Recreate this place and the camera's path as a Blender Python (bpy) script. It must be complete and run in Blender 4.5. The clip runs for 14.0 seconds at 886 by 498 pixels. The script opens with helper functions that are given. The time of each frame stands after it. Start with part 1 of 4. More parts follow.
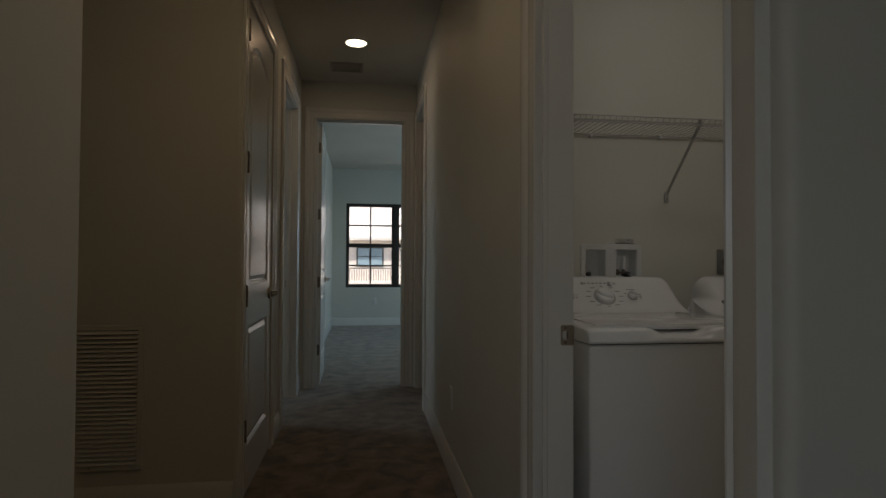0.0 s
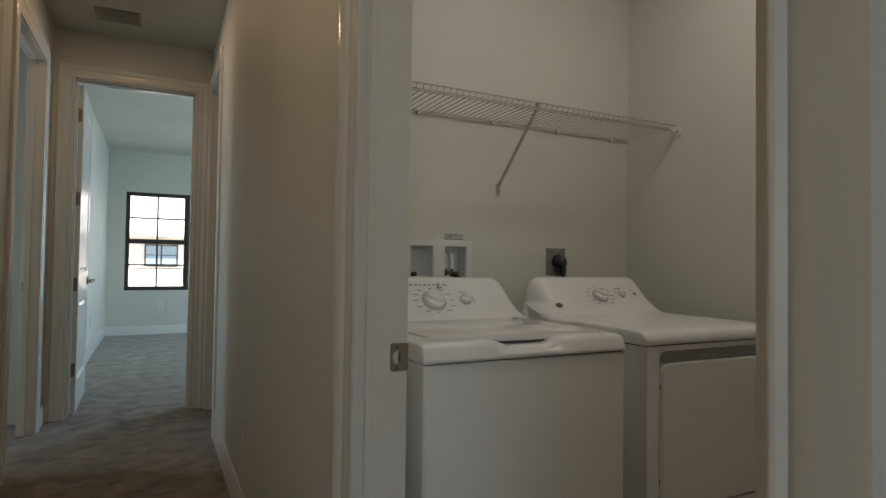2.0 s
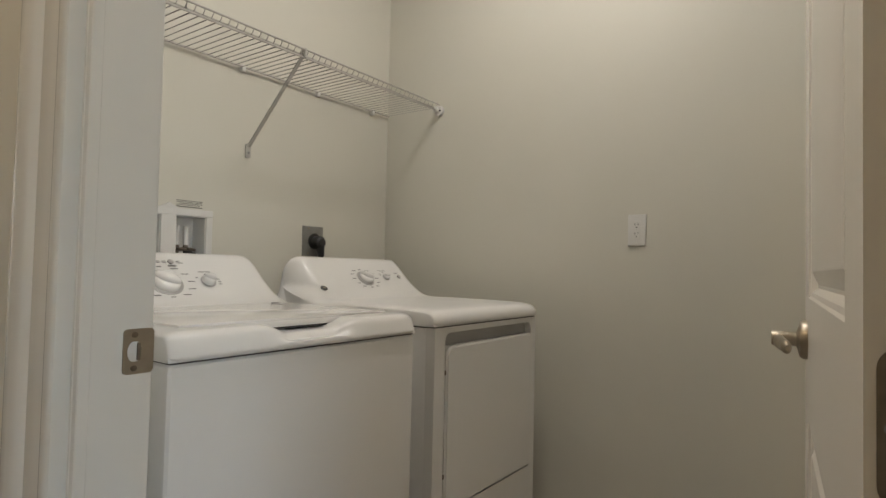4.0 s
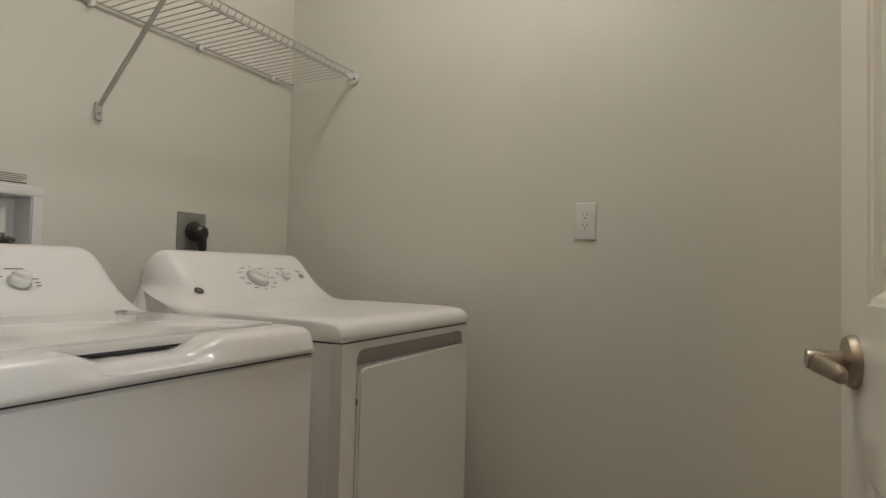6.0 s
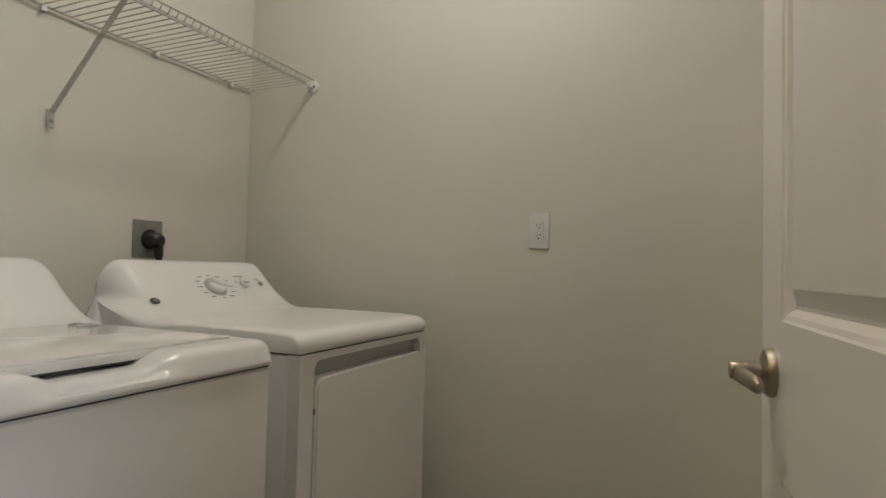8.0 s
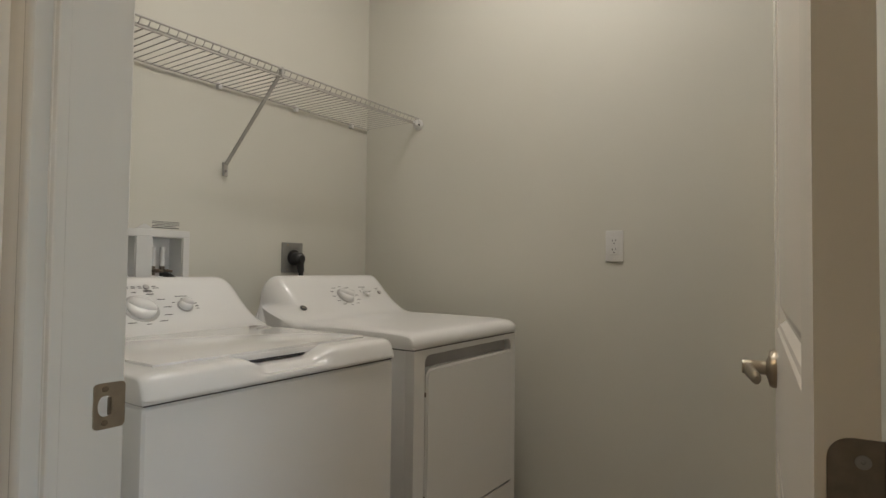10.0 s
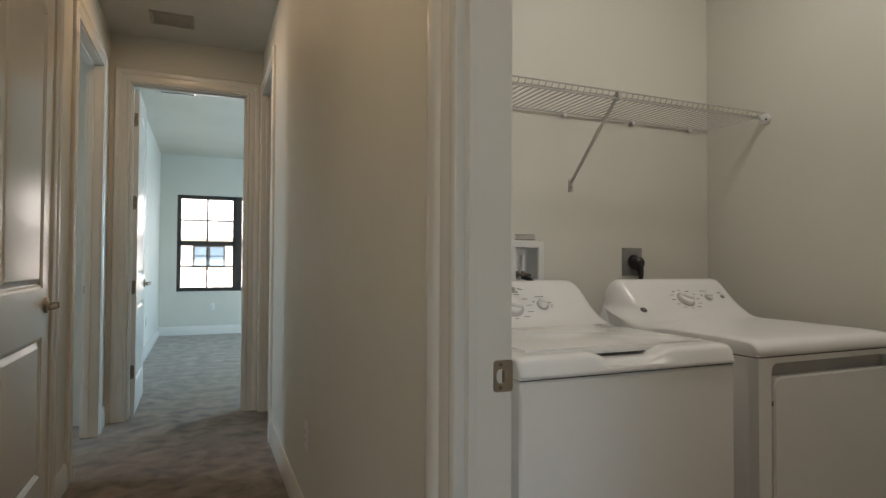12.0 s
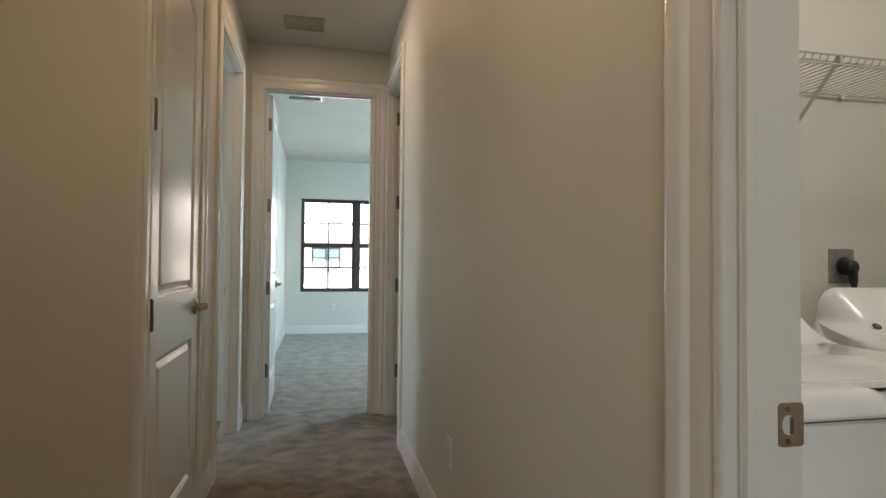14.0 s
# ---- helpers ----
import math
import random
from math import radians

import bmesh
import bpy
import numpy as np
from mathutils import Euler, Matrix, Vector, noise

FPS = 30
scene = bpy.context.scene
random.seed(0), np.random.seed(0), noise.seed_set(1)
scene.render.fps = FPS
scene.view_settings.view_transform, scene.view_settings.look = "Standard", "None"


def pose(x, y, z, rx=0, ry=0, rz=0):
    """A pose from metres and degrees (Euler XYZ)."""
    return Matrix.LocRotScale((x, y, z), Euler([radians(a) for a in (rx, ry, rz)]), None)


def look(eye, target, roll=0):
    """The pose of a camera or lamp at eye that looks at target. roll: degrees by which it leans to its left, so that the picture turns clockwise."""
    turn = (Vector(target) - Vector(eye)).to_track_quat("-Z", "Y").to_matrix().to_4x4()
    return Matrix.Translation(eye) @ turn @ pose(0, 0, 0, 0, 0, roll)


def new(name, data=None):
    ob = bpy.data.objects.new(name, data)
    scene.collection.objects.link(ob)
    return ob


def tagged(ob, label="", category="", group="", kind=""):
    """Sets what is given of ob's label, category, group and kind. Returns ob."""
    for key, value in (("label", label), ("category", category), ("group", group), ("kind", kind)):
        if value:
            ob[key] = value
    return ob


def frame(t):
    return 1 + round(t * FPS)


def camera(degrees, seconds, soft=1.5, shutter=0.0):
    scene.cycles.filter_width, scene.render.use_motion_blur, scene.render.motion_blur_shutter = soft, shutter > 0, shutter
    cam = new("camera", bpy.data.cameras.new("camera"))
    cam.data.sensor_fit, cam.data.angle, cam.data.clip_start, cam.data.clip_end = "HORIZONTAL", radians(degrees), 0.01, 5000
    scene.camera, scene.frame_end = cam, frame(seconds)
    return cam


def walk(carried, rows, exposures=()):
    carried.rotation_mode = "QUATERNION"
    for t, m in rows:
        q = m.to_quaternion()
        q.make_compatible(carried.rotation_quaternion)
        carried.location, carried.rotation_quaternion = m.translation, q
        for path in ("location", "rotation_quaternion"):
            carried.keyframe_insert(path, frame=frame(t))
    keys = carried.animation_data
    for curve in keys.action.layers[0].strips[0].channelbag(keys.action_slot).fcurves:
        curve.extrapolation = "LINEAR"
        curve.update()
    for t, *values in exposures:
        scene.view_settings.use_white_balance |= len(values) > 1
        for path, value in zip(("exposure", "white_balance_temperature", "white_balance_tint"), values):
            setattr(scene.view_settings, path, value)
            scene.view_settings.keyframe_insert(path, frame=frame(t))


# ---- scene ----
cam = camera(75.5, 14.0)
PATH = [
    (0, (0.271, 0.762, 1.153), (0.544, 2.743, 1.194), 0.3),
    (0.5, (0.29, 0.889, 1.148), (0.664, 2.853, 1.192), 0.5),
    (1, (0.302, 0.979, 1.142), (0.852, 2.901, 1.189), 0.6),
    (1.5, (0.331, 1.081, 1.134), (1.068, 2.94, 1.183), 0.6),
    (2, (0.388, 1.207, 1.137), (1.281, 2.996, 1.189), 0.8),
    (2.5, (0.426, 1.306, 1.117), (1.487, 3.001, 1.175), 1.0),
    (3, (0.424, 1.396, 1.111), (1.693, 2.941, 1.164), 1.2),
    (3.5, (0.427, 1.469, 1.084), (1.912, 2.808, 1.147), 1.2),
    (4, (0.461, 1.537, 1.064), (2.083, 2.706, 1.13), 1.3),
    (6.5, (0.78, 1.743, 1.058), (2.582, 2.607, 1.129), 1.4),
    (7, (0.783, 1.739, 1.065), (2.613, 2.543, 1.136), 1.4),
    (9.5, (0.518, 1.581, 1.116), (2.311, 2.465, 1.183), 1.1),
    (10, (0.463, 1.523, 1.126), (2.117, 2.645, 1.189), 0.7),
    (10.5, (0.446, 1.442, 1.133), (1.833, 2.882, 1.194), 0.9),
    (11, (0.413, 1.38, 1.148), (1.547, 3.026, 1.199), 0.5),
    (11.5, (0.373, 1.359, 1.154), (1.298, 3.132, 1.193), 0.3),
    (12, (0.333, 1.367, 1.152), (1.104, 3.211, 1.196), 0.3),
    (12.5, (0.329, 1.387, 1.147), (0.973, 3.279, 1.196), 0.4),
    (13, (0.305, 1.427, 1.141), (0.853, 3.35, 1.189), 0.4),
    (13.5, (0.274, 1.513, 1.145), (0.748, 3.455, 1.194), 0.5),
    (14, (0.232, 1.631, 1.154), (0.656, 3.585, 1.202), 0.5),
]

walk(cam, [(t, look(eye, target, roll)) for t, eye, target, roll in PATH],
     exposures=[(0, 0.36), (0.5, 0.58), (1.0, 0.95), (1.5, 1.35), (2.0, 1.65), (2.5, 2.05), (3.0, 2.38), (3.6, 2.58), (4.0, 2.68), (6.5, 2.6), (9.5, 2.5), (10.8, 2.48), (11.8, 2.3), (12.5, 2.13), (13.3, 2.13), (14.0, 2.56)])

# ---- world and lights ----
world = bpy.data.worlds.new("sky")
scene.world = world
world.use_nodes = True
wn = world.node_tree.nodes
sky = wn.new("ShaderNodeTexSky")
sky.sky_type, sky.sun_disc = "NISHITA", False
sky.sun_elevation, sky.sun_rotation = radians(48), radians(160)
wn["Background"].inputs["Strength"].default_value = 0.15
world.node_tree.links.new(sky.outputs[0], wn["Background"].inputs["Color"])


def lamp(name, kind, m, energy, color, **settings):
    data = bpy.data.lights.new(name, kind)
    data.energy, data.color = energy, color
    for key, value in settings.items():
        setattr(data, key, value)
    ob = new(name, data)
    ob.matrix_world = m
    return ob


# sun from behind the house, on the facade across the street
lamp("sun", "SUN", look((0, 0, 20), (0.22 * 20, 0.62 * 20, 0)), 5.0, (1, 0.95, 0.88), angle=radians(0.5))
# daylight in the windows that lie behind the camera and in the side room
lamp("south_window_light", "AREA", look((-1.45, -2.62, 1.5), (-1.0, 0, 1.4)), 6, (0.84, 0.91, 1.0), shape="RECTANGLE", size=1.5, size_y=1.5)
lamp("west_window_light", "AREA", look((-3.32, 5.9, 1.5), (0, 5.6, 1.2)), 8, (0.72, 0.86, 1.0), shape="RECTANGLE", size=1.2, size_y=1.3)
# lamps of the ceiling fixtures
lamp("hall_lamp", "AREA", pose(0.20, 5.05, 2.765), 0.75, (1, 0.64, 0.36), shape="DISK", size=0.13)
# added fill, out of view, to brighten the hall and grille walls
lamp("landing_fill_lamp", "AREA", pose(0.05, 2.45, 2.765), 1.38, (1, 0.72, 0.42), shape="DISK", size=0.13)
lamp("laundry_lamp", "AREA", pose(1.70, 2.24, 2.70), 1.95, (1, 0.93, 0.855), shape="RECTANGLE", size=0.6, size_y=0.22)
# unseen second bedroom window, on the east side
lamp("bedroom_window_light", "AREA", look((3.42, 8.6, 1.4), (-0.3, 8.4, 1.2)), 19, (0.56, 0.82, 1.0), shape="RECTANGLE", size=1.5, size_y=1.4)

# ---- materials ----


def material(name, color, rough=0.5, metal=0.0, second=None, scale=5.0, fine=0.0, fine_scale=300.0, bump=0.0, coat=0.0, rough_var=0.0, amount=1.0):
    """Base colour with a large-scale variation towards second, fine grain, bump and uneven gloss."""
    m = bpy.data.materials.new(name)
    m.use_nodes = True
    n, l = m.node_tree.nodes, m.node_tree.links
    b = n["Principled BSDF"]
    b.inputs["Base Color"].default_value = (*color, 1)
    b.inputs["Roughness"].default_value = rough
    b.inputs["Metallic"].default_value = metal
    b.inputs["Coat Weight"].default_value = coat
    co = n.new("ShaderNodeTexCoord")
    if second:
        a = n.new("ShaderNodeTexNoise")
        a.inputs["Scale"].default_value, a.inputs["Detail"].default_value = scale, 6
        r = n.new("ShaderNodeValToRGB")
        r.color_ramp.elements[0].position, r.color_ramp.elements[1].position = 0.35, 0.68
        r.color_ramp.elements[0].color, r.color_ramp.elements[1].color = (*color, 1), (*second, 1)
        l.new(co.outputs["Object"], a.inputs["Vector"])
        l.new(a.outputs["Fac"], r.inputs["Fac"])
        l.new(r.outputs["Color"], b.inputs["Base Color"])
        if rough_var:
            mr = n.new("ShaderNodeMapRange")
            mr.inputs["To Min"].default_value, mr.inputs["To Max"].default_value = rough - rough_var, rough + rough_var
            l.new(a.outputs["Fac"], mr.inputs["Value"])
            l.new(mr.outputs["Result"], b.inputs["Roughness"])
    if bump:
        f = n.new("ShaderNodeTexNoise")
        f.inputs["Scale"].default_value, f.inputs["Detail"].default_value = fine_scale, 3
        p = n.new("ShaderNodeBump")
        p.inputs["Strength"].default_value, p.inputs["Distance"].default_value = bump, 0.002
        l.new(co.outputs["Object"], f.inputs["Vector"])
        l.new(f.outputs["Fac"], p.inputs["Height"])
        l.new(p.outputs["Normal"], b.inputs["Normal"])
    return m


def carpet_material():
    m = bpy.data.materials.new("carpet")
    m.use_nodes = True
    n, l = m.node_tree.nodes, m.node_tree.links
    b = n["Principled BSDF"]
    b.inputs["Roughness"].default_value = 0.95
    b.inputs["Sheen Weight"].default_value = 0.3
    co = n.new("ShaderNodeTexCoord")
    big = n.new("ShaderNodeTexNoise")
    big.inputs["Scale"].default_value, big.inputs["Detail"].default_value, big.inputs["Distortion"].default_value = 7.5, 8, 0.5
    small = n.new("ShaderNodeTexNoise")
    small.inputs["Scale"].default_value, small.inputs["Detail"].default_value = 160, 4
    mix = n.new("ShaderNodeMix")
    mix.inputs["Factor"].default_value = 0.30
    ramp = n.new("ShaderNodeValToRGB")
    ramp.color_ramp.elements[0].position, ramp.color_ramp.elements[1].position = 0.34, 0.70
    ramp.color_ramp.elements[0].color, ramp.color_ramp.elements[1].color = (0.060, 0.039, 0.025, 1), (0.34, 0.250, 0.165, 1)
    bump = n.new("ShaderNodeBump")
    bump.inputs["Strength"].default_value, bump.inputs["Distance"].default_value = 0.9, 0.01
    l.new(co.outputs["Object"], big.inputs["Vector"])
    l.new(co.outputs["Object"], small.inputs["Vector"])
    l.new(big.outputs["Fac"], mix.inputs[2])
    l.new(small.outputs["Fac"], mix.inputs[3])
    l.new(mix.outputs[0], ramp.inputs["Fac"])
    l.new(ramp.outputs["Color"], b.inputs["Base Color"])
    l.new(mix.outputs[0], bump.inputs["Height"])
    l.new(bump.outputs["Normal"], b.inputs["Normal"])
    return m


def glowing(name, color, strength):
    m = bpy.data.materials.new(name)
    m.use_nodes = True
    b = m.node_tree.nodes["Principled BSDF"]
    b.inputs["Base Color"].default_value = (0.8, 0.8, 0.8, 1)
    b.inputs["Emission Color"].default_value = (*color, 1)
    b.inputs["Emission Strength"].default_value = strength
    return m


def glass_material():
    m = bpy.data.materials.new("window_glass")
    m.use_nodes = True
    b = m.node_tree.nodes["Principled BSDF"]
    b.inputs["Roughness"].default_value, b.inputs["Transmission Weight"].default_value, b.inputs["IOR"].default_value = 0.0, 1.0, 1.45
    return m


WALL = material("wall_paint", (0.66, 0.645, 0.58), 0.58, second=(0.625, 0.61, 0.545), scale=1.3, bump=0.10, fine_scale=240, rough_var=0.06)
CEIL = material("ceiling_paint", (0.64, 0.61, 0.54), 0.85, second=(0.60, 0.57, 0.50), scale=2.0, bump=0.35, fine_scale=120)
TRIM = material("trim_paint", (0.76, 0.745, 0.705), 0.22, second=(0.735, 0.72, 0.675), scale=3.0, bump=0.03, fine_scale=60, rough_var=0.05)
DOOR = material("door_paint", (0.74, 0.72, 0.68), 0.26, second=(0.73, 0.71, 0.67), scale=2.5, rough_var=0.02)
CARPET = carpet_material()
VINYL = material("vinyl_floor", (0.42, 0.38, 0.33), 0.4, second=(0.34, 0.30, 0.26), scale=6)
ENAMEL = material("white_enamel", (0.78, 0.775, 0.765), 0.10, second=(0.78, 0.77, 0.75), scale=4, coat=0.3, rough_var=0.02)
PANEL = material("white_panel_plastic", (0.78, 0.775, 0.765), 0.22, second=(0.76, 0.755, 0.745), scale=6, rough_var=0.03)
# grey for buttons and rings, and for the shade painted in the dryer's recess
GREY = material("grey_plastic_and_shade", (0.42, 0.41, 0.40), 0.35, second=(0.38, 0.37, 0.36), scale=9)
DUCT = material("painted_duct", (0.46, 0.42, 0.35), 0.8, second=(0.40, 0.365, 0.30), scale=9)
# near-black that stands in for shade in seams, gaps and behind the grille
SHADE = material("gap_shade", (0.03, 0.03, 0.03), 0.7, second=(0.05, 0.05, 0.05), scale=20)
INK = material("grey_ink", (0.018, 0.018, 0.02), 0.6)
BADGE = material("dark_badge_metal", (0.09, 0.09, 0.09), 0.3, 0.6)
NICKEL = material("satin_nickel", (0.42, 0.37, 0.30), 0.42, 1.0, second=(0.36, 0.32, 0.26), scale=40, rough_var=0.03)
DARKNICKEL = material("brushed_hinge_metal", (0.26, 0.22, 0.18), 0.4, 1.0, second=(0.20, 0.17, 0.14), scale=60, rough_var=0.08)
STEEL = material("grey_steel_plate", (0.34, 0.34, 0.33), 0.45, 0.7, second=(0.28, 0.28, 0.27), scale=30)
BLACK = material("black_plastic", (0.015, 0.015, 0.016), 0.45, second=(0.03, 0.03, 0.03), scale=30)
WIRE = material("white_coated_wire", (0.50, 0.485, 0.455), 0.4, second=(0.45, 0.435, 0.405), scale=30)
PVC = material("white_box_plastic", (0.72, 0.715, 0.70), 0.4, second=(0.68, 0.675, 0.66), scale=12)
BRONZE = material("dark_bronze_frame", (0.035, 0.028, 0.024), 0.45, second=(0.05, 0.042, 0.036), scale=15)
GLASS = glass_material()
GLOW = glowing("lamp_lens", (1, 0.86, 0.66), 3)
STUCCO = material("pale_stucco", (0.78, 0.70, 0.63), 0.9, second=(0.72, 0.64, 0.57), scale=1.5, bump=0.3, fine_scale=40)
TILE = material("roof_tile", (0.74, 0.68, 0.62), 0.85, second=(0.66, 0.60, 0.54), scale=3)
# pane colour lightened to blue-grey to hold the sky's reflection
SKYGLASS = material("sky_tinted_window_glass", (0.26, 0.36, 0.42), 0.08, second=(0.32, 0.42, 0.47), scale=2)
PAVING = material("pale_concrete", (0.52, 0.49, 0.45), 0.95, second=(0.44, 0.41, 0.37), scale=3, bump=0.5, fine_scale=60)

# ---- mesh helpers ----


def boxes(items, bevel=0.0, segments=2):
    """One bmesh of axis-aligned boxes (x0, x1, y0, y1, z0, z1), edges rounded."""
    bm = bmesh.new()
    for x0, x1, y0, y1, z0, z1 in items:
        m = Matrix.LocRotScale(((x0 + x1) / 2, (y0 + y1) / 2, (z0 + z1) / 2), None, (abs(x1 - x0), abs(y1 - y0), abs(z1 - z0)))
        bmesh.ops.create_cube(bm, size=1, matrix=m)
    if bevel:
        bmesh.ops.bevel(bm, geom=bm.edges[:], offset=bevel, segments=segments, affect="EDGES", profile=0.6)
    return bm


def rod(bm, a, b, r, n=10, r2=None):
    """A round bar from a to b."""
    a, b = Vector(a), Vector(b)
    d = b - a
    m = Matrix.Translation((a + b) / 2) @ d.to_track_quat("Z", "Y").to_matrix().to_4x4()
    bmesh.ops.create_cone(bm, cap_ends=True, segments=n, radius1=r, radius2=r if r2 is None else r2, depth=d.length, matrix=m)
    return bm


def turned(profile, m=Matrix(), n=32):
    """A body of revolution about local z from (radius, height) pairs."""
    bm = bmesh.new()
    rings = []
    for r, z in profile:
        rings.append([bm.verts.new(m @ Vector((r * math.cos(a), r * math.sin(a), z))) for a in (2 * math.pi * i / n for i in range(n))])
    for p, q in zip(rings, rings[1:]):
        for i in range(n):
            bm.faces.new((p[i], p[(i + 1) % n], q[(i + 1) % n], q[i]))
    bm.faces.new(list(reversed(rings[0])))
    bm.faces.new(rings[-1])
    bmesh.ops.recalc_face_normals(bm, faces=bm.faces[:])
    return bm


def prism(outline, a, b, axis="z"):
    """A flat outline drawn out between a and b along an axis."""
    put = {"x": lambda u, v, w: (w, u, v), "y": lambda u, v, w: (u, w, v), "z": lambda u, v, w: (u, v, w)}[axis]
    bm = bmesh.new()
    low = [bm.verts.new(put(u, v, a)) for u, v in outline]
    top = [bm.verts.new(put(u, v, b)) for u, v in outline]
    n = len(outline)
    bm.faces.new(low)
    bm.faces.new(top)
    for i in range(n):
        bm.faces.new((low[i], low[(i + 1) % n], top[(i + 1) % n], top[i]))
    bmesh.ops.recalc_face_normals(bm, faces=bm.faces[:])
    return bm


def link(name, bm, mat, smooth=True, crease=35):
    me = bpy.data.meshes.new(name)
    bm.to_mesh(me)
    bm.free()
    me.materials.append(mat)
    if smooth:
        me.shade_smooth()
        me.set_sharp_from_angle(angle=radians(crease))
    return new(name, me)


def part(name, bm, mat, parent, label=""):
    ob = link(name, bm, mat)
    ob.parent = parent
    return tagged(ob, label)


def structure(name, bm, mat, label, smooth=True):
    return tagged(link(name, bm, mat, smooth), label, name.split("_")[0], kind="structure")


def thing(name, label, category, m=None, group=""):
    ob = new(name)
    ob.empty_display_size = 0.1
    if m is not None:
        ob.matrix_world = m
    return tagged(ob, label, category, group)


def round_corner(cx, cy, r, a0, a1, n=6):
    return [(cx + r * math.cos(radians(a0 + (a1 - a0) * i / n)), cy + r * math.sin(radians(a0 + (a1 - a0) * i / n))) for i in range(n + 1)]


# ---- structure ----
H = 2.78          # ceiling
DH = 2.43         # door heads
XE, XW = 0.745, -0.30   # hall side walls
YN = 6.03         # hall's end wall
T = 0.090         # partition thickness
TE = 0.085        # wall between hall and laundry
LA, LB = 1.440, 2.250   # laundry opening
RA, RB = 5.26, 5.95     # side room opening, east
CA, CB = 3.597, 4.385   # closet door
SA, SB = 4.88, 5.69     # side room opening, west
BA, BB = -0.165, 0.625   # bedroom opening
LX, LY = 2.367, 3.23    # laundry's far walls
BY = 11.05        # bedroom's window wall
WX0, WX1, WZ0, WZ1 = -0.05, 1.704, 0.67, 2.165   # bedroom window

floor = structure("floor", boxes([(-3.3, 3.4, -2.6, BY + 0.15, -0.15, 0)]), CARPET, "mottled taupe plush carpet with footprints and tracks", False)
structure("floor_laundry", boxes([(XE + TE, LX, LA, LY, 0.001, 0.008)]), VINYL, "beige vinyl floor of the laundry room", False)
structure("ceiling", boxes([(-3.3, 3.4, -2.6, BY + 0.15, H, H + 0.15)]), CEIL, "off-white flat painted ceiling", False)

R = 0.019
corner_se = [(XE, LA), *round_corner(XE + R, LA - T + R, R, 180, 270), (3.4, LA - T), (3.4, LA)]
bm = prism(corner_se, 0, H)
structure("wall_laundry_south", bm, WALL, "cream painted wall with a rounded outside corner")
structure("wall_hall_east", boxes([(XE, XE + TE, LB, RA, 0, H), (XE, XE + TE, RB, YN, 0, H), (XE, XE + TE, LA, LB, DH, H), (XE, XE + TE, RA, RB, DH, H)]), WALL,
          "cream painted hall wall with two door openings", False)
structure("wall_laundry_north", boxes([(XE + TE, 1.258, LY, LY + T, 0, H), (1.502, 3.4, LY, LY + T, 0, H), (1.258, 1.502, LY, LY + T, 0, 1.085), (1.258, 1.502, LY, LY + T, 1.208, H), (1.354, 1.403, LY, LY + T, 1.085, 1.208)]), WALL, "cream painted wall behind washer and dryer", False)
structure("wall_laundry_east", boxes([(LX, LX + T, LA, LY, 0, H)]), WALL, "cream painted wall with a duplex outlet", False)
structure("wall_hall_north", boxes([(-3.3, BA, YN, YN + T, 0, H), (BB, 3.4, YN, YN + T, 0, H), (BA, BB, YN, YN + T, DH, H)]), WALL,
          "cream painted wall with the bedroom door opening", False)
YG = 3.53   # grille wall's face
corner_gw = [(-3.3, YG), *round_corner(XW - R, YG + R, R, 270, 360), (XW, CA), (XW - T, CA), (XW - T, YG + T), (-3.3, YG + T)]
structure("wall_grille", prism(corner_gw, 0, H), WALL, "cream painted wall with a return-air grille")
structure("wall_hall_west", boxes([(XW - T, XW, CB, SA, 0, H), (XW - T, XW, SB, YN, 0, H), (XW - T, XW, CA, CB, DH, H), (XW - T, XW, SA, SB, DH, H)]), WALL,
          "cream painted hall wall with a closet door and an opening", False)
YC = 2.02
YW = 1.0   # south end of the short landing wall
corner_nw = [(XW - T, YW), (XW, YW), *round_corner(XW - R, YC - R, R, 0, 90), (-3.3, YC), (-3.3, YC - T), (XW - T, YC - T)]
structure("wall_landing_west", prism(corner_nw, 0, H), WALL, "cream painted wall that ends in a rounded corner")
structure("wall_alcove_west", boxes([(-2.3 - T, -2.3, YC, YG, 0, H)]), WALL, "cream painted end wall of the alcove", False)
structure("wall_south", boxes([(-3.3, -2.2, -2.75, -2.6, 0, H), (-0.7, 3.4, -2.75, -2.6, 0, H), (-2.2, -0.7, -2.75, -2.6, 0, 0.75), (-2.2, -0.7, -2.75, -2.6, 2.25, H)]), WALL,
          "cream painted outer wall with a window opening", False)
structure("wall_west", boxes([(-3.45, -3.3, -2.75, 5.3, 0, H), (-3.45, -3.3, 6.0, BY + 0.15, 0, H), (-3.45, -3.3, 5.3, 6.0, 0, 0.85), (-3.45, -3.3, 5.3, 6.0, 2.15, H)]), WALL,
          "cream painted outer wall with a window opening", False)
structure("wall_east", boxes([(3.4, 3.55, -2.75, 7.85, 0, H), (3.4, 3.55, 9.35, BY + 0.15, 0, H), (3.4, 3.55, 7.85, 9.35, 0, 0.7), (3.4, 3.55, 7.85, 9.35, 2.1, H)]), WALL, "cream painted outer wall with a bedroom window opening", False)
structure("wall_bedroom_west", boxes([(-0.405, -0.29, YN + T, BY, 0, H)]), WALL, "cream painted bedroom wall", False)
structure("wall_bedroom_north", boxes([(-3.3, WX0, BY, BY + 0.15, 0, H), (WX1, 3.4, BY, BY + 0.15, 0, H), (WX0, WX1, BY, BY + 0.15, 0, WZ0), (WX0, WX1, BY, BY + 0.15, WZ1, H)]), WALL,
          "cream painted bedroom wall with a twin window", False)
